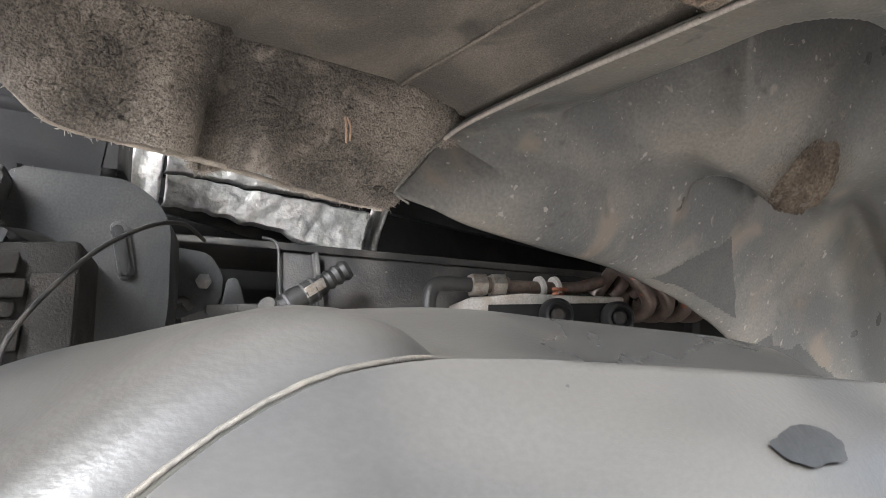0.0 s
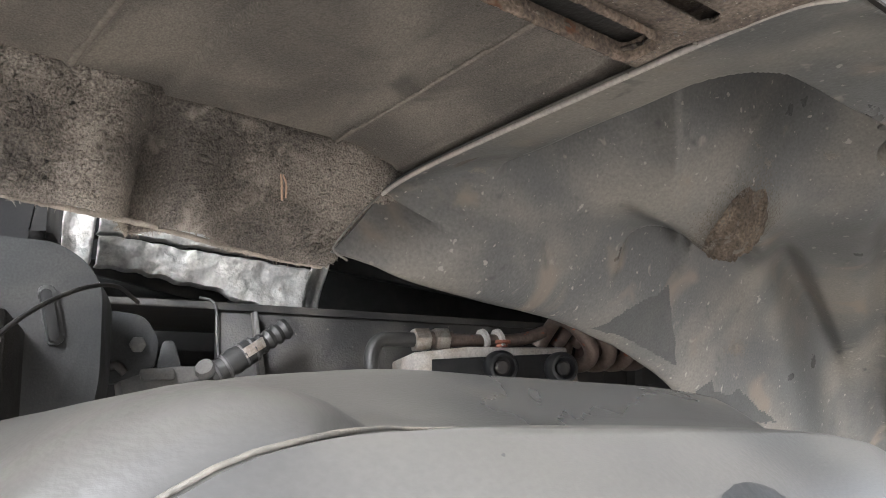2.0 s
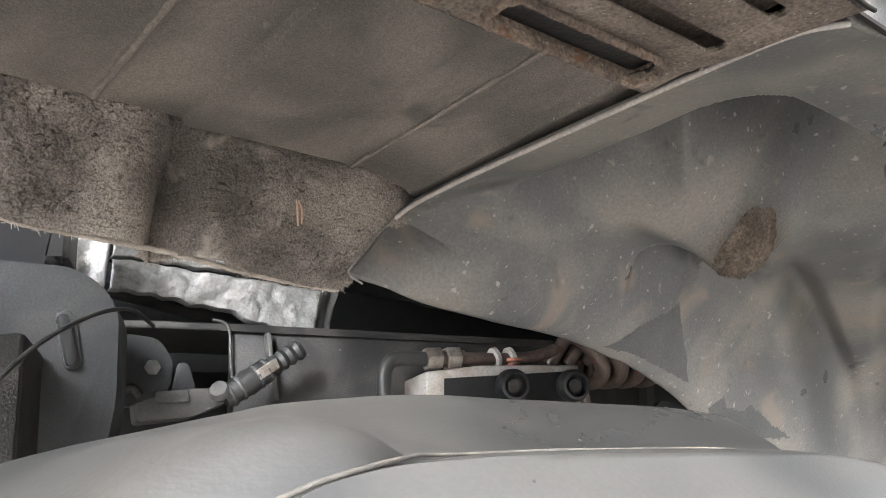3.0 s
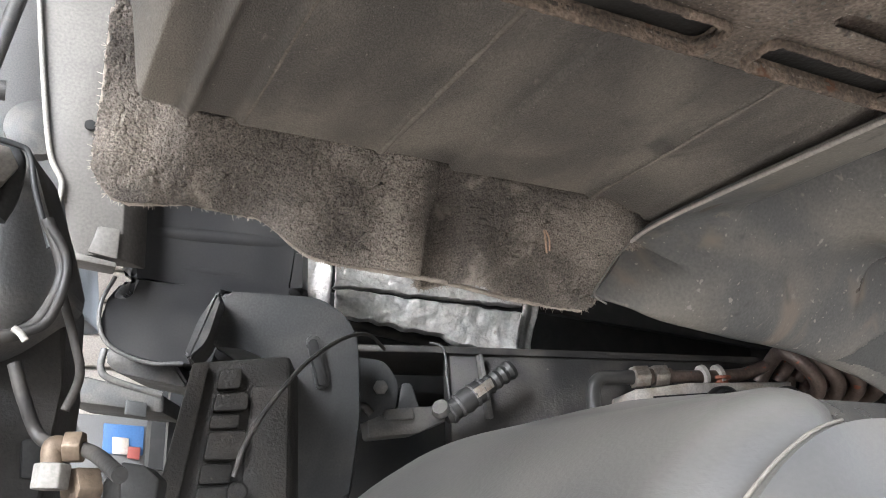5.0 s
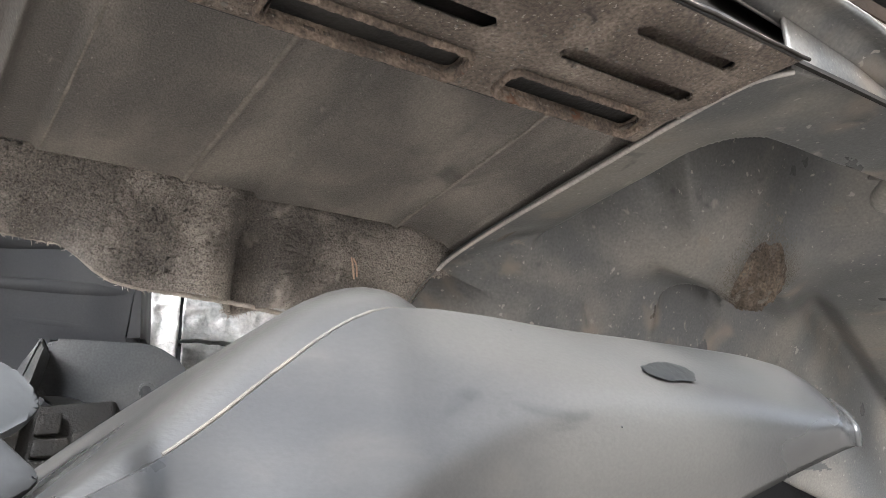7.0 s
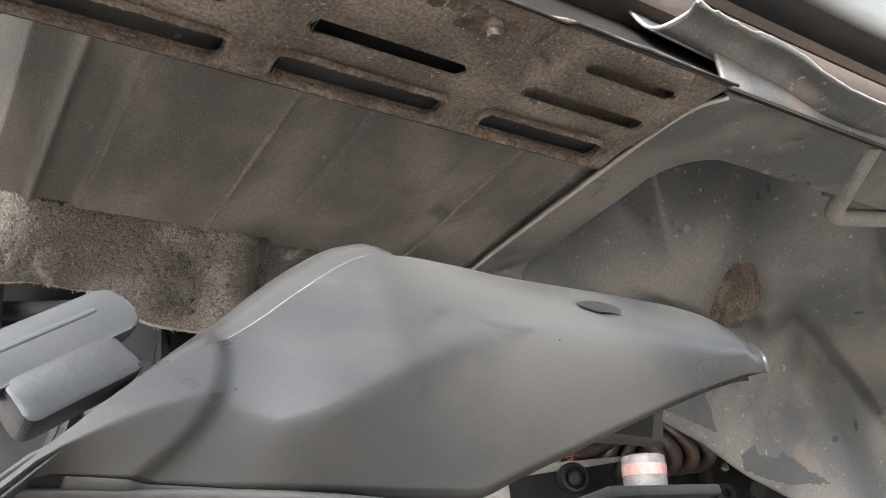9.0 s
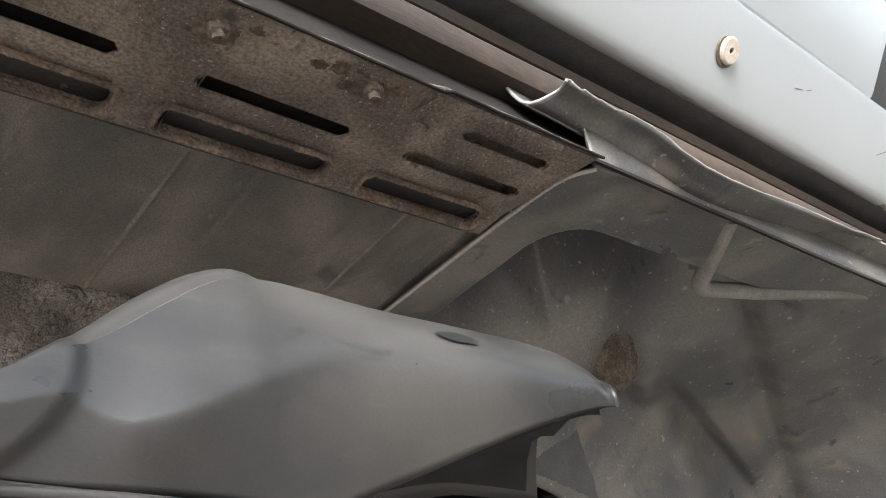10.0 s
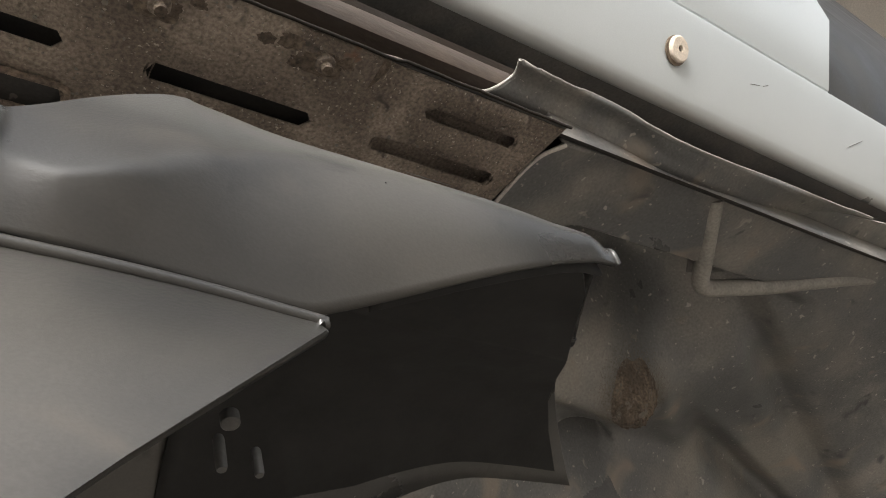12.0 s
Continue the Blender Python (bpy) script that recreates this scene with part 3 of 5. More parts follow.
def liner_height(x, y):
    """The moulded shape of the liner over the plan."""
    y_lip = 1.256 + 0.14 * (x - 1.223)
    z_main = 1.703 - 0.75 * max(0.0, x - 1.62) ** 2 * (0.4 + 0.6 * ease(0.97, 1.3, y))
    f = ease(y_lip - 0.085, y_lip, y)
    z = z_main + (soft(LIP, x, 0.02) - z_main) * f ** 1.4
    # pressed hollow with a sharp near rim
    dx, dy = x - 1.320, y - 1.024
    d = min(dx, dy) if max(dx, dy) > 0.045 else 0.045 - math.hypot(0.045 - dx, 0.045 - dy)
    z += 0.115 * ease(0.0, 0.020, d) * (1 - ease(0.055, 0.165, d)) * ease(1.70, 1.52, x) * ease(1.225, 1.165, y)
    # web, knob, pocket and slanting ribs
    z -= 0.026 * bump(x, y, 1.560, 1.182, 0.040, 0.033)
    z -= 0.010 * math.exp(-((y - 1.196 - 0.03 * (x - 1.45)) / 0.014) ** 2) * ease(1.40, 1.48, x) * ease(1.62, 1.55, x)
    a, b = x - 1.545, y - 1.250 - 0.10 * (x - 1.545)
    z += 0.026 * ease(0.010, 0.0, -(b + 0.019 - 8.0 * a * a)) * ease(0.026, -0.018, b) * ease(0.052, 0.036, abs(a))
    z += 0.020 * ease(0.030, 0.003, abs(y - 1.258 - 0.35 * (x - 1.80))) * ease(1.64, 1.74, x)
    z -= 0.010 * math.exp(-((y - 1.215 - 0.45 * (x - 1.66)) / 0.016) ** 2) * ease(1.58, 1.66, x)
    z += 0.018 * math.exp(-(((y - 1.06) - 0.55 * (x - 1.62)) / 0.020) ** 2) * ease(1.58, 1.68, x)
    return z + 0.0012 * noise.noise((x * 14, y * 14, 5)) + 0.0005 * noise.noise((x * 40, y * 40, 9))


def liner_point(u, v):
    """u from the seal to the far end, v from the sill to the far lip."""
    if v <= 0.9:
        yb = 0.966 + (1.2585 - 0.966) * (v / 0.9)
        xb, zb = soft([(a, b) for a, b, _ in EDGE], yb, 0.004), soft([(a, c) for a, _, c in EDGE], yb, 0.004)
    else:
        q = (v - 0.9) / 0.1
        xb, yb, zb = 1.2640 - 0.0375 * q ** 1.2, 1.2585 - 0.003 * q, 1.6905 - 0.0445 * q
    x = xb + 1.25 * u ** 1.5
    w = 1 - ease(0.0, 0.07, x - xb)
    y_lip = 1.256 + 0.14 * (x - 1.223)
    y = (0.966 + (y_lip - 0.966) * v) * (1 - w) + yb * w
    off = zb - liner_height(xb, yb)
    return V(x, y, liner_height(x, y) + off * w)


rows = [[liner_point(i / 280, j / 200) for i in range(281)] for j in range(201)]
liner = setting(sheet("wheel_arch_liner", rows, "liner", 0.0025, offset=1.0), "dusty grey moulded plastic wheel-arch liner", "liner")


def liner_decal(name, outline, mat, label, cell=0.0008, ragged=0.0, seed=1):
    """A thin patch of colour that follows the liner, inside an outline in plan; ragged breaks up its rim into grains.
    """
    pts = [(p[0], p[1]) for p in outline]
    dice = random.Random(seed)

    def inside(x, y):
        hit = False
        for (ax, ay), (bx, by) in zip(pts, pts[1:] + pts[:1]):
            if (ay > y) != (by > y) and x < ax + (y - ay) * (bx - ax) / (by - ay):
                hit = not hit
        return hit

    bm, made = bmesh.new(), {}
    xs_, ys_ = [p[0] for p in pts], [p[1] for p in pts]
    x0, x1, y0, y1 = min(xs_), max(xs_), min(ys_), max(ys_)
    cx, cy, grow = (x0 + x1) / 2, (y0 + y1) / 2, 1 + ragged * 0.5
    x0, x1, y0, y1 = cx + (x0 - cx) * grow, cx + (x1 - cx) * grow, cy + (y0 - cy) * grow, cy + (y1 - cy) * grow
    for i in range(int((x1 - x0) / cell) + 1):
        for j in range(int((y1 - y0) / cell) + 1):
            x, y = x0 + i * cell, y0 + j * cell
            f = 1 + ragged * (0.5 - dice.random() ** 0.7 * 1.6)
            tx, ty = cx + (x - cx) / f, cy + (y - cy) / f
            if inside(tx + 0.0012 * noise.noise((x * 110, y * 110, 3)), ty + 0.0012 * noise.noise((x * 110, y * 110, 8))):
                q = []
                for a, b in ((0, 0), (1, 0), (1, 1), (0, 1)):
                    if (i + a, j + b) not in made:
                        u, v = x0 + (i + a) * cell, y0 + (j + b) * cell
                        made[i + a, j + b] = bm.verts.new((u, v, liner_height(u, v) - 0.0009))
                    q.append(made[i + a, j + b])
                bm.faces.new(q)
    return part(name, bm, mat, liner, label)


# the triangle puts the shade of a liner facet into colour
liner_decal("dark_liner_patch", [(1.585, 1.266, 1.665), (1.597, 1.274, 1.648), (1.629, 1.297, 1.603), (1.583, 1.293, 1.613), (1.54, 1.288, 1.622), (1.498, 1.285, 1.626), (1.532, 1.273, 1.643)], "dark_patch", "painted shade of a triangular facet")
liner_decal("dark_liner_patch", [(1.678, 1.314, 1.569), (1.668, 1.305, 1.582), (1.688, 1.299, 1.594), (1.698, 1.304, 1.583), (1.725, 1.306, 1.578), (1.744, 1.304, 1.587), (1.798, 1.314, 1.566), (1.839, 1.32, 1.553), (1.737, 1.318, 1.556)], "dark_patch", "dark ragged patch")
liner_decal("dust_ring", [(1.560 + 0.046 * (1 + 0.12 * noise.noise((k * 0.7, 1, 1))) * math.cos(k * 0.2618), 1.183 + 0.034 * (1 + 0.12 * noise.noise((k * 0.7, 4, 1))) * math.sin(k * 0.2618)) for k in range(24)], "brown_dust", "brown dust round the mud cake", 0.0006, 0.55, 3)
liner_decal("dust_patch", [(1.306, 1.138, 1.703), (1.3, 1.124, 1.703), (1.307, 1.118, 1.703), (1.317, 1.125, 1.703), (1.318, 1.135, 1.703)], "dust", "pale dust patch", 0.0005, 0.6, 5)
liner_decal("dust_patch", [(1.297, 1.109, 1.703), (1.296, 1.098, 1.703), (1.307, 1.097, 1.703), (1.311, 1.108, 1.703)], "dust", "pale dust patch", 0.0005, 0.6, 5)
liner_decal("dust_patch", [(1.293, 1.206, 1.695), (1.297, 1.201, 1.699), (1.309, 1.201, 1.7), (1.309, 1.206, 1.697)], "dust", "pale dust patch", 0.0005, 0.6, 5)
liner_decal("dust_patch", [(1.697, 1.29, 1.618), (1.715, 1.286, 1.633), (1.745, 1.289, 1.63), (1.744, 1.294, 1.616)], "dust", "pale dust patch", 0.0005, 0.6, 5)
liner_decal("dust_patch", [(1.549, 1.144, 1.74), (1.551, 1.141, 1.748), (1.56, 1.14, 1.747), (1.558, 1.144, 1.74)], "dust", "pale dust spot", 0.0005, 0.6, 5)
liner_decal("dust_patch", [(1.532, 1.14, 1.754), (1.536, 1.139, 1.758), (1.544, 1.138, 1.757), (1.54, 1.14, 1.753)], "dust", "pale dust spot", 0.0005, 0.6, 5)
liner_decal("dust_patch", [(1.602, 1.121, 1.762), (1.605, 1.115, 1.766), (1.615, 1.111, 1.761), (1.611, 1.119, 1.757)], "dust", "pale dust spot", 0.0005, 0.6, 5)
# its outer lower skirt
rows = [[liner_point(i / 60, 0.0) + V(0, -0.001 * k, 0.012 * k) for i in range(61)] for k in range(4)]
sheet("upper_flange", rows, "liner", 0.0025, liner)
# pale edge strip along the floor pan
edge = [(x, y, z - 0.001) for y, x, z in EDGE[::-1]]
bm = tube(edge, 0.0015, 8, 8)
part("edge_seal", bm, "seal", liner, "pale grey rubber edge strip")
lip = [(1.2650, 1.2575, 1.6890), (1.250, 1.2550, 1.6755), (1.232, 1.2525, 1.6560), (1.2255, 1.2520, 1.6460), (1.236, 1.2535, 1.6410)]
part("lip_bead", tube(lip, 0.0007, 8, 6), "seal_dark", liner, "thin pale line along the lip")
# dried mud on the knob
bm = bmesh.new()
bmesh.ops.create_uvsphere(bm, u_segments=72, v_segments=40, radius=1)
for v in bm.verts:
    c = v.co.copy()
    x, y = 1.556 + c.x * 0.029 * (1 + 0.12 * noise.noise((c.x * 2, c.y * 2, 7))), 1.178 + c.y * 0.0255 * (1 + 0.14 * noise.noise((c.x * 2, c.y * 2, 2)))
    crust = 0.0030 * (1 - c.x ** 2 - c.y ** 2) + 0.0048 * noise.noise((x * 120, y * 120, 1)) + 0.0046 * noise.noise((x * 300, y * 300, 4)) - 0.007 * bump(x, y, 1.562, 1.182, 0.006, 0.005)
    v.co = V(x, y, liner_height(x, y) - (0.001 + max(-0.0015, crust)) * (1 if c.z < 0.2 else -1))
tagged(part("mud_cake", bm, "clod"), "brown dried mud caked on the liner boss", "mud")
# ledge frame on the liner
frame_pts = [(1.462, 0.968, 1.712), (1.528, 1.050, 1.708), (1.60, 1.030, 1.708), (1.71, 0.992, 1.71), (1.86, 0.955, 1.712)]
ledge = thing("ledge_bracket", "grey plastic bracket ledge with a folded lip", "bracket")
line = []
for a, p, b in zip(frame_pts, frame_pts[1:], frame_pts[2:]):
    a, p, b = V(*a), V(*p), V(*b)
    s, e = p + (a - p).normalized() * 0.014, p + (b - p).normalized() * 0.014
    line += [(1 - t) ** 2 * s + 2 * t * (1 - t) * p + t * t * e for t in (k / 6 for k in range(7))]
line = [V(*frame_pts[0])] + line + [V(*frame_pts[-1])]
part("lip", tube([p + V(0, 0, -0.004) for p in line], 0.0075, 14, 0), "seal_dark", ledge, "rounded folded lip")
part("web", prism([V(*p) + V(0, 0, 0.016) for p in (frame_pts[0], frame_pts[1], frame_pts[2], frame_pts[3], frame_pts[4], (1.8, 0.93, 1.712))], (0, 0, 0.002)), "liner", ledge)

# ---- felt pad ----
FELT_LOW = [(0.914, 1.705), (0.917, 1.694), (0.921, 1.686), (0.929, 1.680), (0.94, 1.680), (0.967, 1.685), (1.000, 1.682), (1.012, 1.678), (1.020, 1.668), (1.030, 1.659), (1.045, 1.655), (1.09, 1.6525), (1.12, 1.651), (1.17, 1.6445), (1.20, 1.642), (1.235, 1.641)]


def felt_rows(grow=0.0):
    rows = []
    for j in range(91):
        v = j / 90
        row = []
        for i in range(301):
            x = 0.915 + 0.316 * i / 300 + 0.055 * (i / 300) ** 6 * min(1.0, v * 2)
            low = soft(FELT_LOW, x, 0.006)
            top = 1.725 + 0.06 * ease(0.965, 0.915, x)
            z = low + (top - low) * v
            y = 1.262 + 0.012 * (1 - v) - 0.012 * v
            y += 0.030 * bump(x, z, 1.118, 1.672, 0.011, 0.045) - 0.013 * bump(x, z, 1.143, 1.660, 0.014, 0.03) - 0.008 * bump(x, z, 1.092, 1.665, 0.016, 0.04)
            y += 0.012 * ease(1.03, 0.99, x) * (1 - v)
            y += 0.0020 * noise.noise((x * 60, z * 60, 1)) + (0.0008 * noise.noise((x * 230, z * 230, 7)) + 0.0014 * noise.noise((x * 560, z * 560, 2))) * ease(0, 0.12, v)
            if j == 0:
                z += 0.0010 * noise.noise((x * 500, 3, 3))
            row.append((x, y, z))
        rows.append(row)
    return rows


felt = sheet("felt_pad", felt_rows(), "felt", 0.004, offset=-1.0)
setting(felt, "grey-brown dusty felt insulation pad hanging behind the floor pan", "felt pad")
low_edge = [(0.9165 + 0.314 * k / 120) for k in range(121)]
hem = [V(x, 1.2745 + 0.012 * ease(1.03, 0.99, x) + 0.0006 * noise.noise((x * 300, 1, 1)), soft(FELT_LOW, x, 0.006) + 0.0008 * noise.noise((x * 420, 5, 1))) for x in low_edge]
hem = [V(0.9155 + 0.0006 * noise.noise((k * 3.1, 2, 0)), 1.2735 - 0.022 * k / 34 + 0.010, 1.705 + 0.08 * k / 34) for k in range(34, 0, -1)] + hem
part("frayed_edge", tube(hem, 0.0016, 7, 0), "felt_fibre", felt, "pale frayed lower edge")
rng = random.Random(5)
bm = bmesh.new()
grid = felt_rows()
for k in range(17000):
    j, i = int(90 * rng.random() ** 1.2), rng.randrange(300)
    p = V(*grid[j][i]) + V(0, -0.0005, 0)
    d = V(rng.gauss(0, 1), rng.gauss(-0.22, 0.2), rng.gauss(-0.35, 0.9)).normalized() * rng.uniform(0.0014, 0.0026)
    s = d.cross(V(0.2 * rng.random(), 1, 0.2 * rng.random())).normalized() * rng.uniform(0.00016, 0.00034)
    bend = V(rng.gauss(0, 0.0006), -0.0003, rng.gauss(0, 0.0006))
    a0, b0, a1, b1 = [bm.verts.new(q) for q in (p - s * 0.7, p + s * 0.7, p + d + bend - s, p + d + bend + s)]
    a2, b2 = [bm.verts.new(q) for q in (p + d * 2 - bend - s * 0.4, p + d * 2 - bend + s * 0.4)]
    bm.faces.new((a0, b0, b1, a1))
    bm.faces.new((a1, b1, b2, a2))
part("fibres", bm, "felt_fibre", felt, "short loose felt fibres", smooth=0)
straw = thing("straw_bit", "pale dry straw caught in the felt", "straw")
sp = V(*(1.193, 1.262, 1.683))
part("stalk", tube([sp + V(-0.001, -0.004, 0.010), sp + V(0.0, -0.005, 0.002), sp + V(0.001, -0.004, -0.010)], 0.0007, 6, 4), "straw", straw)
part("stalk", tube([sp + V(-0.001, -0.004, 0.010), sp + V(0.003, -0.005, 0.001), sp + V(0.0035, -0.004, -0.008)], 0.0006, 6, 4), "straw", straw)

# ---- fender in the foreground ----
TOP_Z = [(0.80, 1.3405), (0.90, 1.4425), (0.935, 1.4745), (0.945, 1.4812), (0.955, 1.4860), (0.965, 1.4928), (0.973, 1.4995), (0.988, 1.511), (0.998, 1.5160), (1.011, 1.5182), (1.03, 1.5190), (1.077, 1.5188), (1.115, 1.5180), (1.134, 1.5158), (1.147, 1.5112), (1.153, 1.5055)]
CREASE_Y = [(0.80, 0.918), (1.00, 0.915), (1.008, 0.917), (1.020, 0.928), (1.035, 0.945), (1.055, 0.962), (1.08, 0.970), (1.16, 0.972)]
CREASE_Z = [(0.80, 1.3405), (0.90, 1.4425), (0.935, 1.4745), (0.945, 1.4812), (0.955, 1.4860), (0.965, 1.4928), (0.973, 1.4995), (0.988, 1.511), (0.998, 1.5160), (1.011, 1.5180), (1.04, 1.5200), (1.08, 1.5216), (1.12, 1.5214), (1.153, 1.5196)]
LOW = [(0.80, 0.919, 1.4660), (0.955, 0.920, 1.4570), (1.00, 0.9235, 1.4545), (1.028, 0.9265, 1.4540), (1.040, 0.9265, 1.4585), (1.06, 0.9225, 1.4655), (1.08, 0.9190, 1.4725), (1.10, 0.9160, 1.4790), (1.12, 0.9140, 1.4845), (1.145, 0.9125, 1.4905), (1.153, 0.913, 1.4920)]
BACK_Z = [(0.80, 1.36), (0.90, 1.452), (0.943, 1.491), (0.955, 1.501), (0.965, 1.509), (0.975, 1.5165), (0.985, 1.522), (0.995, 1.5255), (1.018, 1.5305), (1.043, 1.5360), (1.07, 1.5410), (1.13, 1.5395), (1.16, 1.5365)]


SHOULDER = [(0.80, 1.3405), (0.90, 1.4425), (0.942, 1.4818), (0.955, 1.4935), (0.973, 1.5102), (0.988, 1.5208), (0.998, 1.5245), (1.011, 1.5240), (1.03, 1.5212), (1.045, 1.5195)]
RIDGE = [(0.80, 1.400), (0.94, 1.448), (0.972, 1.466), (0.984, 1.474), (0.997, 1.480), (1.011, 1.488), (1.027, 1.495), (1.045, 1.498), (1.10, 1.4985), (1.153, 1.493)]
BOSS = [(1.455, 0.9360), (1.459, 0.9410), (1.464, 0.9475), (1.471, 0.9530), (1.478, 0.9555), (1.484, 0.9560), (1.490, 0.9545)]


def fender_section(u):
    """From the lower edge of the face, over a soft ridge and the crease, to the back of the top; the far end is cut aslant."""
    zt, zc, yc = soft(TOP_Z, u, 0.004), soft(CREASE_Z, u, 0.004), soft(CREASE_Y, u, 0.008)
    yl, zl = soft([(a, b) for a, b, _ in LOW], u, 0.015), min(soft([(a, c) for a, _, c in LOW], u, 0.003), zt - 0.003)
    shear, zb = 0.77 * ease(1.04, 1.153, u), soft(BACK_Z, u, 0.01)
    w = ease(0.97, 1.06, u)
    y_top = min(0.9135 + 0.0080 * w, yc - 0.0008)
    zr = min(max(soft(RIDGE, u, 0.012), zl + (0.3 + 0.3 * ease(0.97, 0.95, u)) * (zt - zl)), zt - 0.15 * (zt - zl))
    y_ridge = min(y_top - min(0.80 * (zt - zr), 0.0045 + 0.0085 * w) * ease(0.957, 0.985, u), yl - 0.001)
    pts = []
    for k in range(27):
        v = k / 26
        z = zl + (zt - zl) * (1 - (1 - v) ** (1 + 0.3 * w))
        if z < zr:
            s = (z - zl) / (zr - zl)
            y = yl + (y_ridge - yl) * (s + (math.sin(s * math.pi / 2) - s) * (0.25 + 0.75 * ease(1.0, 1.06, u)))
        else:
            y = y_ridge + (y_top - y_ridge) * ((z - zr) / (zt - zr)) ** 1.5
        y -= 0.0028 * ease(-0.003, 0.003, soft(BOSS, z, 0.003) - u)
        pts.append((y, z))
    ys, zs = pts[-1]
    yc = max(yc, ys + 0.0003)
    for k in range(1, 7):
        v = k / 7
        pts.append((ys + (yc - ys) * v, zs + (zc - zs) * v + 0.0010 * w * ease(0.01, 0.04, yc - ys) * math.sin(math.pi * v)))
    # a groove behind the crease, a steep band, then the broad top
    own = ease(0.926, 0.942, u)
    h = max(0.0008, soft(SHOULDER, u, 0.005) - zc)
    zb = zc - 0.03 + (zb - zc + 0.03) * own
    g = 0.0024 * ease(1.03, 1.0, u) * ease(0.952, 0.960, u)
    yc -= 0.0028 * ease(0.958, 0.952, u)
    pts += [(yc, zc), (yc + 0.0005, zc + 0.0002), (yc + 0.0009, zc - g), (yc + 0.0016, zc - g * 0.6), (yc + 0.0020, zc + 0.0006)]
    for k in range(1, 6):
        a = math.pi / 2 * k / 5
        pts.append((yc + 0.002 + min(0.010, 0.001 + h) * (1 - math.cos(a)) ** 0.9, zc + 0.0008 + (h - 0.0008) * math.sin(a)))
    y0, z0 = pts[-1]
    for k in range(1, 15):
        v = k / 14
        y = y0 + (1.10 - 0.028 * ease(1.06, 1.12, u) - y0) * v
        q = min(1.0, (y - y0) / (1.02 - y0))
        z = z0 + (zb - z0) * (1 - (1 - q) ** 1.3) - 9.0 * max(0.0, y - 1.022) ** 2
        pts.append((y, z + 0.0005 * noise.noise((u * 30, y * 20, 0))))
    return [V(u + shear * (y - 0.916), y, z) for y, z in pts]


fender = thing("fender", "dusty grey moulded plastic front fender with a worn crease", "fender")
us = sorted({round(0.84 + 0.004 * k, 4) for k in range(75)} | {round(0.926 + 0.001 * k, 4) for k in range(42)}) + [1.138, 1.1405, 1.143, 1.1455, 1.148, 1.150, 1.1515, 1.1525, 1.153]
sheet("fender_shell", [fender_section(u) for u in us], "fender", 0.0022, fender, "dusty grey plastic shell", offset=-1.0)
line = [fender_section(u)[34] + V(0, -0.0001, 0.0002 + 0.0006 * ease(1.0, 1.04, u)) for u in us if 0.957 < u]
part("crease_bead", tube(line, 0.00034, 8, 0), "seal_worn", fender, "pale worn crease line")
part("tip_edge", tube(fender_section(1.153)[:32], 0.0010, 8, 0), "fender", fender)
# added near-black sheet inside the shell, standing in for the shade beneath it
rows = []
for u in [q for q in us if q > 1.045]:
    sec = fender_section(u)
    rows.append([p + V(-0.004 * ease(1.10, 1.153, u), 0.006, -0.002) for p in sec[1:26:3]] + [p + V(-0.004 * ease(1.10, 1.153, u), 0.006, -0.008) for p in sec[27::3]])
sheet("underside_shade_sheet", rows, "shade_black", 0.001, fender, "added black sheet for the shade under the fender")
rows = [[fender_section(u)[0] + V(0, 0.0004, 0.0), fender_section(u)[0] + V(0, 0.004, -0.0015), V(u, 0.9285, min(fender_section(u)[0].z, 1.4560) - 0.002)] for u in us if 0.925 < u < 1.03]
sheet("lower_return", rows, "fender", 0.001, fender, "narrow return along the lower edge")
# lower flange panel
flange = [(0.80, 0.9255, 1.4590), (0.96, 0.9245, 1.4555), (1.025, 0.9245, 1.4488), (1.0285, 0.9245, 1.4453), (0.980, 0.9240, 1.4085), (0.95, 0.925, 1.384), (0.90, 0.928, 1.355), (0.80, 0.930, 1.315)]
lower = thing("lower_step_panel", "grey plastic lower panel with a rolled top edge", "panel")
part("panel_face", prism(flange, (0, -0.003, 0), 0.0009), "fender", lower)
part("rolled_edge", tube([(0.80, 0.9228, 1.4588), (0.96, 0.9218, 1.4553), (1.022, 0.9220, 1.4492), (1.0265, 0.9222, 1.4474)], 0.0016, 10, 4), "fender", lower)
# oil stain and grit on the shell
for u, k, r in ((1.052, 12, 0.0003), (1.072, 42, 0.0003), (1.033, 45, 0.00025)):
    q = fender_section(u)[k]
    bm = bmesh.new()
    bmesh.ops.create_icosphere(bm, subdivisions=2, radius=r, matrix=Matrix.Translation(q))
    part("grit_speck", bm, "dust" if k != 12 else "stain", fender, "stuck grit speck")
patch = bmesh.new()
rings = []
for s in (0.02, 0.25, 0.5, 0.75, 1.0):
    ring = []
    for k in range(48):
        a = 2 * math.pi * k / 48
        r = s * (1 + 0.25 * noise.noise((math.cos(a) * 1.6, math.sin(a) * 1.6, 0)) + 0.10 * noise.noise((math.cos(a) * 5, math.sin(a) * 5, 3)))
        sec = fender_section(1.076 + 0.0100 * r * math.cos(a))
        z = 1.5075 + 0.0026 * r * math.sin(a)
        i = next(m for m in range(26) if sec[m + 1].z >= z)
        t = (z - sec[i].z) / (sec[i + 1].z - sec[i].z)
        ring.append(patch.verts.new(sec[i].lerp(sec[i + 1], t) + V(0, -0.0006, 0.0004)))
    rings.append(ring)
for a, b in zip(rings, rings[1:]):
    for k in range(48):
        patch.faces.new((a[k], a[(k + 1) % 48], b[(k + 1) % 48], b[k]))
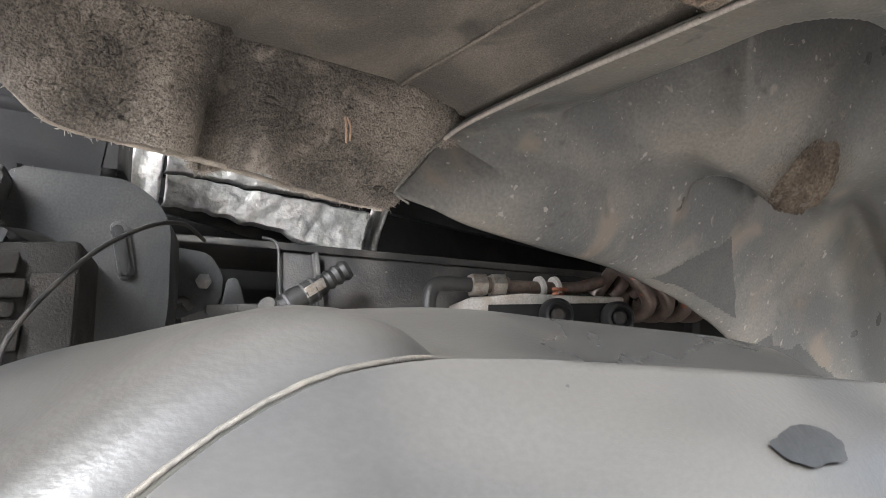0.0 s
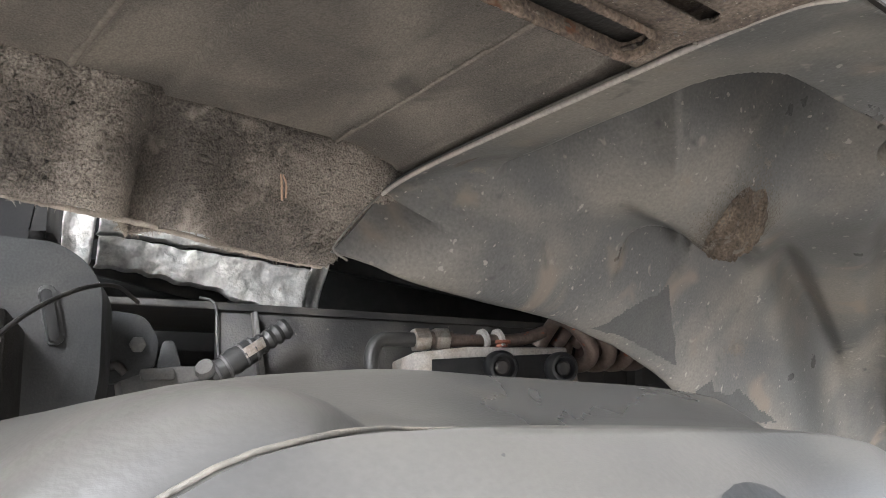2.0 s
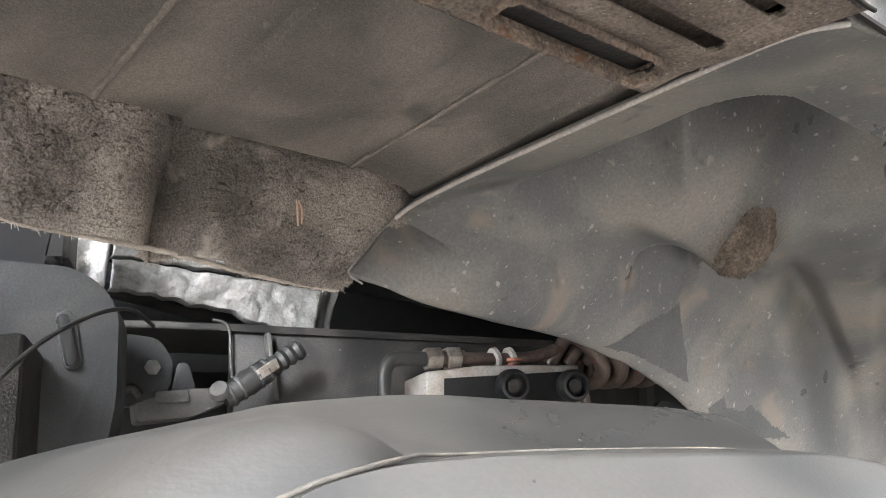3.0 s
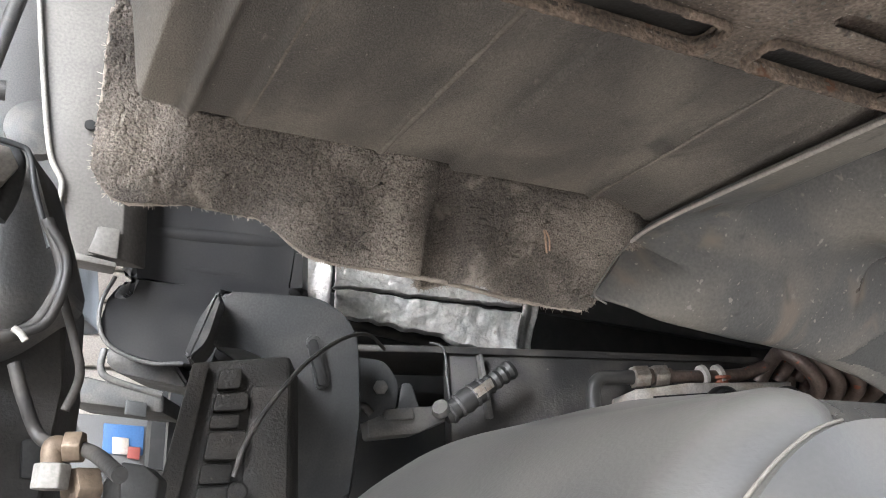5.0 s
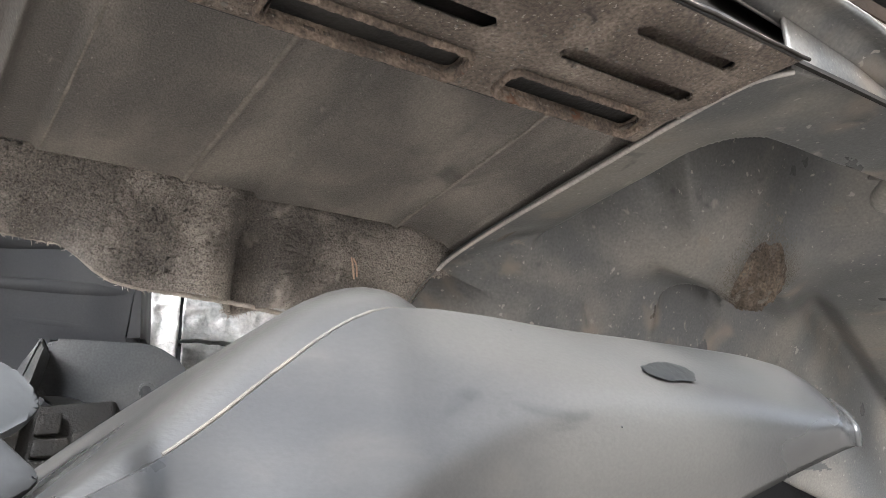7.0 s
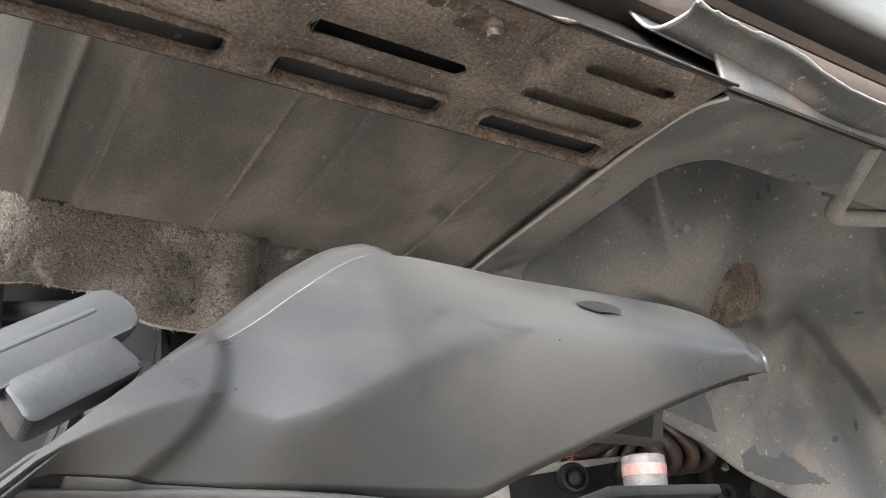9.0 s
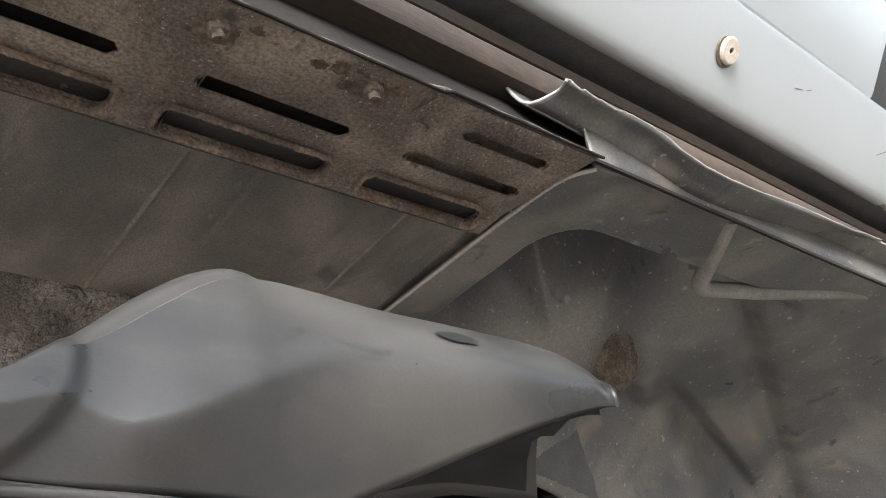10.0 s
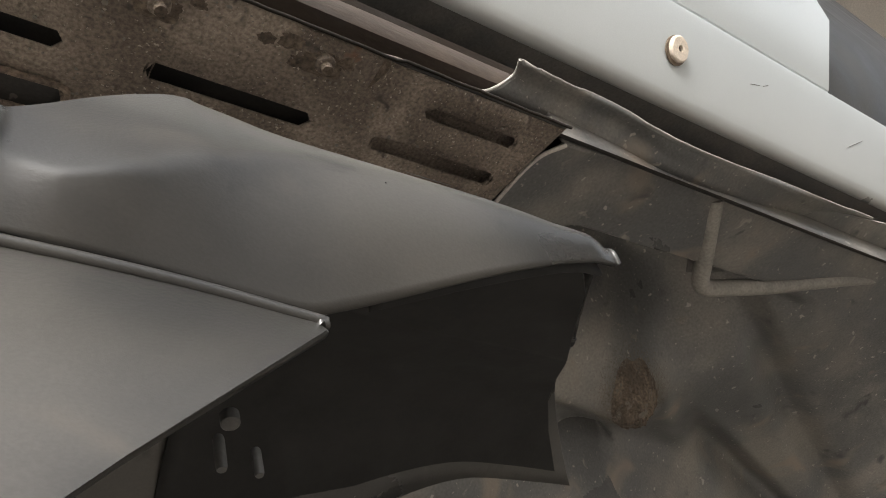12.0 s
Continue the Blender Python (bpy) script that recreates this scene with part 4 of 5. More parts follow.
part("oil_stain", patch, "stain", fender, "dark oily stain")


# ---- grey bracket and lever beside the fender ----
lever = thing("lever_bracket", "light grey painted lever plate with a white-headed bolt", "bracket")
b = V(0.9375, 0.933, 1.5015)
d = V(-0.80, -0.08, -0.52).normalized()
a = b + d * 0.06
up = d.cross(V(0.25, -0.93, 0.22)).normalized()
up = up if up.z > 0 else -up
face = d.cross(up).normalized()
face = face if face.y < 0 else -face
pts = rounded([a + up * 0.0058, a - up * 0.0062, b - up * 0.0062 - d * 0.0050, b + up * 0.0058 - d * 0.0030], 0.0042, 6)
part("plate", prism(pts, face * -0.007, 0.0010), "light_grey", lever)
part("pressed_ridge", tube([b + up * 0.0015 + face * -0.0006 + d * (0.004 + 0.006 * k) for k in range(10)], 0.0009, 8, 0), "light_grey", lever, "pressed ridge along the plate")
part("foot", prism(rounded([b + d * 0.004 - up * 0.004, b + d * 0.030 - up * 0.004, b + d * 0.030 - up * 0.016, b + d * 0.001 - up * 0.016], 0.003, 3), face * -0.012, 0.0012), "black", lever, "rounded dark foot under the plate")
for q, across, tilt in (((0.9300, 0.9440, 1.4995), 0.0040, (0.35, 0.15, 0.3)), ((0.9245, 0.9450, 1.4990), 0.0030, (-0.3, 0.1, 0.2)), ((0.9215, 0.9460, 1.4985), 0.0025, (0.1, 0.2, 0.0))):
    head = part("bolt_head", hexagon(V(*q), up + V(*tilt), across, 0.0024, bevel=0.0005), "bolt_grey", lever, "pale painted bolt head")
    part("washer", lathe([(0, -0.0008), (across * 0.72, -0.0008), (across * 0.72, 0.0002), (0, 0.0002)], V(*q), up + V(*tilt), 20), "bolt_grey", head)

# ---- behind the fender: heat shield, chassis rail, pipes ----
foil = thing("heat_shield", "crumpled shiny aluminium foil heat shield", "heat shield")
f0, f1, f2, f3 = V(*(1.296, 2.08, 1.91)), V(*(1.759, 2.08, 1.914)), V(*(1.727, 2.08, 1.798)), V(*(1.295, 2.08, 1.837))
f0, f1 = f0 + (f0 - f3) * 0.9, f1 + (f1 - f2) * 0.9


def foil_point(u, v):
    p = f3.lerp(f2, u).lerp(f0.lerp(f1, u), v)
    y = 0.007 * noise.noise((u * 7, v * 4, 0)) + 0.004 * noise.noise((u * 22, v * 12, 4)) + 0.004 * abs(noise.noise((u * 50, v * 20, 8))) + 0.002 * abs(noise.noise((u * 110, v * 44, 2)))
    return p + V(0, y - 0.016 * ease(0.03, 0.10, u) * ease(0.98, 0.92, u), 0.006 * noise.noise((u * 14, 3, 0)) * (1 - v))


def foil_piece(name, u0, u1, v0, v1, n, k, label, lift):
    rows = [[foil_point(u0 + (u1 - u0) * i / n, v0(u0 + (u1 - u0) * i / n) + (v1 - v0(u0 + (u1 - u0) * i / n)) * j / k) + V(0, lift, 0) for i in range(n + 1)] for j in range(k + 1)]
    for row in (rows[0], rows[-1]):
        for i, p in enumerate(row):
            row[i] = p + V(0, 0.010, 0)
    return sheet(name, rows, "foil", 0.001, foil, label)


foil_piece("upper_sheet", 0.10, 0.90, lambda u: 0.33 + 0.03 * u, 1.0, 90, 36, "crumpled upper foil sheet", 0.0)
foil_piece("lower_sheet", 0.10, 0.90, lambda u: -0.02 - 0.10 * u * ease(0.55, 0.62, u), 0.31, 90, 16, "crumpled lower foil sheet", -0.006)
foil_piece("left_tab", 0.0, 0.092, lambda u: 0.0, 1.0, 12, 30, "bright folded end tab", 0.004)
foil_piece("right_tab", 0.908, 1.0, lambda u: -0.10, 1.0, 12, 30, "bright folded end tab", 0.004)
part("groove_strip", prism([foil_point(0.10, 0.29) + V(0, 0.012, 0), foil_point(0.90, 0.29) + V(0, 0.012, 0), foil_point(0.90, 0.38) + V(0, 0.012, 0), foil_point(0.10, 0.38) + V(0, 0.012, 0)], (0, 0.004, 0)), "dark", foil, "dark pressed groove")

rail = thing("chassis_rail", "black painted chassis crossrail with a window cut-out", "chassis rail")
r = [V(*p) for p in ((1.221, 1.945, 1.755), (1.434, 1.888, 1.753), (1.931, 1.754, 1.741), (2.318, 1.649, 1.73))]
back = V(0.05, 0.18, 0)
part("top_flange", prism([r[0], r[1], r[2], r[3], r[3] + back, r[2] + back, r[1] + back, r[0] + back], (0, 0, -0.010), 0.003), "dark", rail)
part("web_plate", prism([r[1] + V(0.02, 0, -0.004), r[3] + V(0, 0, -0.004), r[3] + V(0, 0, -0.26), r[1] + V(0.02, 0, -0.26)], (0.01, 0.04, 0), 0.002), "dark", rail)
part("end_plate", prism([r[0] + V(0, 0, -0.004), r[1] + V(-0.13, 0.035, -0.004), r[1] + V(-0.13, 0.035, -0.26), r[0] + V(0, 0, -0.26)], (0.01, 0.03, 0), 0.002), "dark", rail)
w0, w1 = V(*(1.443, 1.885, 1.731)), V(*(1.45, 1.883, 1.655))
part("cutout_lip", tube([w0 + V(-0.02, 0.004, 0.026), w0 + V(-0.004, 0, 0.022), w0 + V(0.002, -0.002, 0.008), w0 + V(0.004, -0.002, -0.03), w1 + V(0.004, 0, -0.01)], 0.002, 8, 6), "dark_grey", rail, "bare metal cut-out lip")
part("rib", prism([V(*p) for p in ((1.49, 1.873, 1.739), (1.495, 1.871, 1.739), (1.507, 1.868, 1.647), (1.5, 1.87, 1.647))], (-0.001, -0.012, 0), 0.0005), "dark_grey", rail)
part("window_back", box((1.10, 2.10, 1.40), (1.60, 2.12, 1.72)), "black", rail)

# wall, deck and hood are added near-black sheets that paint the bay's darkness
bay = thing("engine_bay_back", "engine bay behind the chassis rail, its darkness painted near-black", "engine bay", kind="structure")
part("bay_shade_wall", box((1.128, 2.45, 0.9), (3.2, 2.50, 2.25)), "shade_black", bay, smooth=0)
# plain dark block added to fill the low left of the bay
part("lower_dark_block", prism([V(*p) for p in ((0.948, 2.3, 1.606), (1.181, 2.3, 1.609), (1.192, 2.3, 1.365), (0.969, 2.3, 1.377))], (0.02, 0.10, 0), 0.01), "dark", bay)
part("bay_shade_deck", box((1.15, 1.55, 1.25), (2.6, 2.45, 1.29)), "shade_black", bay, smooth=0)
part("bay_shade_hood", prism([V(*p) for p in ((1.816, 2.2, 1.915), (3.237, 2.2, 1.834), (3.316, 2.2, 2.125), (1.819, 2.2, 2.057))], (0.02, 0.02, 0), 0.001), "shade_black", bay)
part("bay_shelf", prism([V(*p) for p in ((1.037, 2.16, 1.911), (1.379, 2.16, 1.955), (1.6, 2.16, 1.82), (1.385, 2.16, 1.857), (1.043, 2.16, 1.864))], (0.02, 0.03, 0), 0.002), "black", bay)
part("shelf_edge", tube([V(*p) for p in ((1.038, 2.14, 1.891), (1.216, 2.14, 1.868), (1.294, 2.14, 1.857), (1.423, 2.14, 1.838), (1.579, 2.14, 1.815))], 0.012, 10, 6), "dark", bay)
part("shelf_lower", prism([V(*p) for p in ((1.044, 2.18, 1.869), (1.598, 2.18, 1.824), (1.599, 2.18, 1.794), (1.055, 2.18, 1.776))], (0.02, 0.03, 0), 0.002), "duct", bay)

pipes = thing("brake_pipe_run", "brown coated steel pipe with hex unions and a coiled section", "pipe")
ax = (V(*(1.868, 1.771, 1.704)) - V(*(1.677, 1.822, 1.697))).normalized()
P0 = V(*(1.634, 1.834, 1.655)) + V(0, -0.06, 0)
part("elbow", tube([P0 + V(-0.012, 0, -0.03), P0 + V(-0.012, 0, 0.02), P0 + V(0.0, -0.002, 0.040), V(*(1.656, 1.828, 1.698)) + V(0, -0.06, 0), V(*(1.686, 1.82, 1.698)) + V(0, -0.06, 0)], 0.0105, 14, 8), "black", pipes, "black hose elbow")
for x, w in ((698, 0.017), (735, 0.016)):
    c = V(*(1.686, 1.82, 1.698)) + ax * ((x - 700) * 0.00084) + V(0, -0.06, 0)
    nut = part("union_nut", hexagon(c, ax, 0.030, w * 1.35, bevel=0.0015), "steel", pipes, "worn hex union nut")
    part("collar", lathe([(0, 0), (0.012, 0), (0.012, 0.008), (0, 0.008)], c + ax * w * 1.3, ax, 20), "pipe", nut)
part("straight_pipe", tube([V(*(1.703, 1.815, 1.699)) + V(0, -0.06, 0), V(*(1.774, 1.796, 1.699)) + V(0, -0.06, 0), V(*(1.849, 1.776, 1.702)) + V(0, -0.06, 0), V(*(1.893, 1.764, 1.711)) + V(0, -0.06, 0.004)], 0.0095, 14, 6), "pipe", pipes)
for x in (815, 845):
    c = V(*(1.792, 1.791, 1.7)) + ax * ((x - 820) * 0.00084) + V(0, -0.06, 0)
    part("clamp_ring", lathe([(0.0105, 0), (0.0155, 0.001), (0.0155, 0.007), (0.0105, 0.008)], c, ax + V(0.15, 0, 0.25), 22), "white_nylon", pipes, "white nylon clamp ring")
part("banjo", lathe([(0, 0), (0.011, 0), (0.011, 0.008), (0.016, 0.010), (0.016, 0.014), (0, 0.014)], V(*(1.819, 1.784, 1.685)) + V(0, -0.06, 0.0), (0, 0, 1), 18), "copper", pipes, "copper-red banjo seat")
cc = V(*(1.968, 1.744, 1.7)) + V(0.005, -0.05, 0.004)
cx = ax
for k in range(4):
    base = cc + cx * (-0.060 + 0.034 * k)
    pts = []
    for j in range(13):
        a = math.pi * (0.05 + 1.9 * j / 12)
        pts.append(base + cx * (0.060 * j / 12 + 0.010 * math.sin(a * 2)) + V(0.012 * math.cos(a), 0.045 * math.cos(a), 0.040 * math.sin(a) + 0.014 * j / 12 - 0.008))
    part("coil_turn", tube(pts, 0.0115, 14, 4), "pipe", pipes, "brown pipe turn with orange rust")
part("tail_pipe", tube([cc + V(-0.06, -0.01, -0.03), cc + V(-0.05, -0.012, -0.06), cc + V(-0.045, -0.012, -0.12)], 0.009, 12, 5), "steel", pipes)

valve = thing("valve_block", "dirty cast aluminium valve block with two black push-in ports", "valve block")
q = [V(*p) + V(0, -0.09, 0) for p in ((1.664, 1.826, 1.676), (1.746, 1.804, 1.685), (1.906, 1.76, 1.688), (1.902, 1.761, 1.594), (1.662, 1.826, 1.599))]
part("block_body", prism(q, (0.03, 0.09, 0.0), 0.004), "cast", valve)
part("port_face", prism([V(*p) + V(0, -0.094, 0) for p in ((1.688, 1.819, 1.666), (1.895, 1.763, 1.678), (1.89, 1.765, 1.594), (1.685, 1.82, 1.599))], (0.003, 0.004, 0), 0.001), "shade_black", valve, "black recessed port face")
for x in (812, 915):
    c = (V(*(1.782, 1.794, 1.655)) if x < 900 else V(*(1.879, 1.768, 1.655))) + V(0, -0.10, 0)
    port = part("port", lathe([(0.010, 0), (0.0225, 0), (0.0235, 0.004), (0.0235, 0.018), (0.020, 0.024), (0.0165, 0.025), (0.0150, 0.012), (0.0, 0.012)], c, (-0.35, -0.8, -0.1), 28), "black", valve, "black ribbed push-in port")
    part("port_cap", lathe([(0, 0), (0.0105, 0), (0.0105, 0.020), (0.008, 0.0225), (0, 0.0225)], c, (-0.35, -0.8, -0.1), 20), "rubber", port)

stack = thing("pipe_bracket", "dark bolted bracket at the end of the pipe run", "bracket")
part("strap", prism([V(*p) + V(0, -0.03, 0) for p in ((2.084, 1.712, 1.701), (2.098, 1.709, 1.701), (2.091, 1.71, 1.608), (2.076, 1.714, 1.608))], (0.004, 0.02, 0), 0.001), "duct", stack)
part("bolt", hexagon(V(*(2.111, 1.705, 1.665)) + V(0, -0.04, 0), (-0.5, -0.8, -0.1), 0.013, 0.008), "steel", stack, "bright bolt head")
part("boss", lathe([(0, 0), (0.016, 0), (0.016, 0.02), (0.007, 0.022), (0.006, 0.010), (0, 0.010)], V(*(2.102, 1.707, 1.623)) + V(0, -0.03, 0), (-0.5, -0.8, -0.1), 20), "duct", stack)
part("boss", lathe([(0, 0), (0.014, 0), (0.014, 0.02), (0, 0.022)], V(*(2.166, 1.69, 1.624)) + V(0, -0.03, 0), (-0.5, -0.8, -0.1), 20), "duct", stack)
part("back_plate", prism([V(*p) for p in ((2.057, 1.72, 1.729), (2.342, 1.643, 1.654), (2.311, 1.651, 1.499), (2.029, 1.727, 1.512))], (0.01, 0.03, 0), 0.002), "black", stack)


# ---- sensor, connector and duct ----
sensor = thing("sensor_unit", "dirty grey sensor with a ribbed connector plug", "sensor")
part("sensor_body", prism(rounded([V(*p) + V(0, -0.05, 0) for p in ((1.315, 1.92, 1.653), (1.381, 1.902, 1.658), (1.416, 1.893, 1.66), (1.423, 1.891, 1.639), (1.382, 1.902, 1.623), (1.32, 1.919, 1.617))], 0.006, 3), (0.01, 0.05, 0), 0.003), "dark_grey", sensor)
part("cover_plate", prism(rounded([V(*p) + V(0, -0.055, 0) for p in ((1.336, 1.914, 1.654), (1.375, 1.904, 1.657), (1.377, 1.903, 1.642), (1.338, 1.914, 1.64))], 0.004, 2), (0.002, 0.006, 0), 0.001), "dark_grey", sensor)
part("terminal", lathe([(0, 0), (0.012, 0), (0.014, 0.004), (0.011, 0.012), (0, 0.013)], V(*(1.412, 1.894, 1.651)) + V(0, -0.06, 0), (-0.6, -0.6, 0.4), 16), "dark_grey", sensor)
c0, c1 = V(*(1.417, 1.892, 1.645)) + V(0, -0.055, 0), V(*(1.513, 1.866, 1.711)) + V(0, -0.055, 0)
rad = [0.013, 0.016, 0.015, 0.018, 0.016, 0.017, 0.0135, 0.0145, 0.0115, 0.014, 0.012]
part("plug_body", tube([c0.lerp(c1, k / 10) for k in range(7)], 0.016, 10, 0, [rad[k] for k in range(7)]), "black", sensor, "black ribbed connector")
for k in (0.08, 0.2, 0.3, 0.42, 0.54):
    part("connector_rib", lathe([(0.012, -0.0025), (0.0165, -0.0025), (0.0175, 0), (0.0165, 0.0025), (0.012, 0.0025)], c0.lerp(c1, k), c1 - c0, 18), "dark_grey", sensor, "dusty connector rib")
part("plug_boot", tube([c0.lerp(c1, 0.6 + k / 20) for k in range(9)], 0.013, 10, 0, [0.012, 0.0145, 0.0115, 0.014, 0.0115, 0.0145, 0.012, 0.015, 0.013]), "black", sensor, "black corrugated boot")
part("clip", prism([c0.lerp(c1, 0.35) + V(-0.002, -0.018, 0.010), c0.lerp(c1, 0.6) + V(-0.002, -0.018, 0.010), c0.lerp(c1, 0.6) + V(0.004, -0.018, -0.002), c0.lerp(c1, 0.35) + V(0.004, -0.018, -0.002)], (0, 0.006, 0), 0.001), "steel", sensor)
part("sensor_cable", tube([V(*p) + V(0, -0.06, 0) for p in ((1.319, 1.919, 1.648), (1.308, 1.922, 1.658), (1.293, 1.926, 1.648), (1.285, 1.928, 1.624), (1.284, 1.928, 1.587))], 0.0055, 8, 6), "rubber", sensor)

mount = thing("bolted_mount", "black bracket with a rusty bolt", "bracket")
part("mount_plate", prism(rounded([V(*p) + V(0, -0.05, 0) for p in ((1.298, 1.924, 1.727), (1.341, 1.913, 1.721), (1.358, 1.908, 1.692), (1.355, 1.909, 1.655), (1.303, 1.923, 1.634))], 0.010, 4), (0.005, 0.02, 0), 0.002), "duct", mount)
part("mount_bolt", hexagon(V(*(1.334, 1.915, 1.684)) + V(0, -0.052, 0), (-0.35, -0.9, -0.1), 0.018, 0.009), "dark_grey", mount, "rusty hex bolt")
part("mount_tab", prism(rounded([V(*p) + V(0, -0.045, 0) for p in ((1.365, 1.907, 1.692), (1.378, 1.903, 1.692), (1.389, 1.9, 1.655), (1.356, 1.909, 1.648))], 0.008, 3), (0.004, 0.012, 0), 0.002), "duct", mount)

duct = thing("air_duct", "dark grey moulded air duct with an oblong slot", "air duct")
dp = [V(*p) for p in ((1.075, 1.7, 1.752), (1.19, 1.7, 1.755), (1.221, 1.7, 1.737), (1.236, 1.7, 1.712), (1.238, 1.7, 1.622), (1.223, 1.7, 1.525), (1.16, 1.7, 1.525), (1.158, 1.7, 1.631), (1.142, 1.7, 1.674), (1.107, 1.7, 1.691), (1.067, 1.7, 1.69))]
part("duct_shell", prism(rounded(dp, 0.016, 4), (0.05, 0.12, 0.01), 0.007, 3), "duct", duct)
part("duct_mouth", prism(rounded([V(*p) for p in ((1.066, 1.66, 1.741), (1.07, 1.66, 1.733), (1.059, 1.66, 1.69), (1.043, 1.66, 1.666), (1.037, 1.66, 1.672), (1.048, 1.66, 1.707))], 0.008, 3), (0.02, 0.06, 0.0), 0.003), "dark_grey", duct, "rounded duct mouth")
part("slot", prism(rounded([V(*p) for p in ((1.174, 1.69, 1.703), (1.184, 1.69, 1.705), (1.196, 1.69, 1.656), (1.187, 1.69, 1.652))], 0.008, 4), (0.0, 0.010, 0), 0.001), "shade_black", duct, "oblong slot")
part("slot_rim", prism(rounded([V(*p) for p in ((1.173, 1.696, 1.708), (1.19, 1.696, 1.711), (1.203, 1.696, 1.654), (1.187, 1.696, 1.648))], 0.010, 4), (0.0, 0.006, 0), 0.002), "duct", duct)
wire = thing("black_wire", "thin black cable arching across the duct", "cable")
part("wire", tube([V(*p) for p in ((1.057, 1.52, 1.547), (1.065, 1.52, 1.572), (1.089, 1.54, 1.606), (1.135, 1.58, 1.654), (1.195, 1.64, 1.695), (1.249, 1.7, 1.716), (1.291, 1.75, 1.712))], 0.0022, 10, 8), "rubber", wire)

radiator = thing("oil_cooler", "dark grimy ribbed cooler block", "cooler")
qd = [V(*p) for p in ((1.035, 1.6, 1.654), (1.127, 1.6, 1.666), (1.13, 1.6, 1.503), (1.005, 1.6, 1.504))]
part("core", prism(qd, (0.04, 0.10, 0), 0.006), "grime", radiator)


def on_core(u, v, w, h, deep, name, label=""):
    """A block standing proud of the core's face, u across and v up it."""
    pts = [qd[3].lerp(qd[2], p).lerp(qd[0].lerp(qd[1], p), q) for p, q in ((u, v), (u + w, v), (u + w, v + h), (u, v + h))]
    return part(name, prism(rounded([p + V(0, -deep, 0) for p in pts], 0.003, 3), (0.002, deep + 0.002, 0), 0.0014), "grime", radiator, label)


on_core(-0.02, 0.0, 0.16, 0.98, 0.012, "side_plate", "dark upright side plate")
for v, w, h, deep in ((0.04, 0.26, 0.10, 0.010), (0.16, 0.30, 0.09, 0.014), (0.27, 0.24, 0.11, 0.009), (0.40, 0.31, 0.16, 0.016), (0.58, 0.25, 0.08, 0.010), (0.68, 0.30, 0.10, 0.014), (0.81, 0.22, 0.12, 0.010)):
    on_core(0.26, v, w, h, deep, "stacked_block")
on_core(0.60, 0.02, 0.36, 0.80, 0.006, "flat_plate", "flat grimy end plate")
part("plate_cap", lathe([(0, 0.006), (0.007, 0.006), (0.009, 0.004), (0.009, -0.002), (0, -0.002)], qd[3].lerp(qd[2], 0.55).lerp(qd[0].lerp(qd[1], 0.55), 0.22) + V(0, -0.014, 0), (0, -1, 0), 20), "grime", radiator, "grimy round cap")


tank = thing("black_tank", "black moulded plastic tank with rounded steps", "tank")
part("tank_upper", prism(rounded([V(*p) for p in ((0.988, 1.82, 1.912), (1.206, 1.82, 1.945), (1.208, 1.82, 1.78), (0.986, 1.82, 1.794))], 0.02, 4), (0.06, 0.16, 0.02), 0.018, 4), "tank_black", tank)
part("tank_lower", prism(rounded([V(*p) for p in ((0.98, 1.8, 1.785), (1.129, 1.8, 1.782), (1.122, 1.8, 1.691), (1.026, 1.8, 1.69), (0.981, 1.8, 1.705), (0.968, 1.8, 1.727))], 0.03, 5), (0.06, 0.16, 0.02), 0.018, 4), "tank_black", tank)
part("tank_seam", tube([V(*p) for p in ((0.98, 1.795, 1.784), (0.968, 1.795, 1.753), (0.969, 1.795, 1.723), (0.984, 1.795, 1.702), (1.022, 1.795, 1.688), (1.06, 1.795, 1.689))], 0.0024, 8, 6), "dark_grey", tank, "pale flange seam")
for z0, z1, h in ((1.905, 1.930, 0.030), (1.852, 1.858, 0.022), (1.812, 1.806, 0.016)):
    part("rolled_step", tube([(1.000, 1.834, z0), (1.06, 1.8265 + 0.2 * h, z0 + (z1 - z0) * 0.3), (1.14, 1.8265 + 0.2 * h, z0 + (z1 - z0) * 0.75), (1.198, 1.834, z1)], h * 0.62, 18, 6), "tank_black", tank, "rounded moulded step")
tray = thing("alloy_tray", "pale alloy tray edge under the tank", "tray")
part("tray_body", prism(rounded([V(*p) for p in ((0.98, 1.85, 1.712), (0.995, 1.85, 1.718), (1.059, 1.85, 1.703), (1.082, 1.85, 1.67), (0.988, 1.85, 1.687))], 0.01, 3), (0.05, 0.10, 0), 0.004), "dark_grey", tray)
part("tray_lip", tube([V(*p) for p in ((0.979, 1.83, 1.708), (0.977, 1.83, 1.686), (0.99, 1.83, 1.673), (1.045, 1.83, 1.658))], 0.004, 8, 6), "dark_grey", tray)
beam = thing("cross_beam", "grey painted cross beam behind the tank", "beam")
part("beam_body", prism([V(*p) for p in ((0.943, 2, 1.711), (1.075, 2, 1.685), (1.076, 2, 1.659), (0.94, 2, 1.673))], (0.05, 0.12, 0), 0.006), "dark_grey", beam)
part("beam_tab", prism([V(*p) for p in ((1.026, 1.99, 1.675), (1.053, 1.99, 1.672), (1.053, 1.99, 1.652), (1.026, 1.99, 1.656))], (0.0, 0.01, 0), 0.002), "duct", beam)


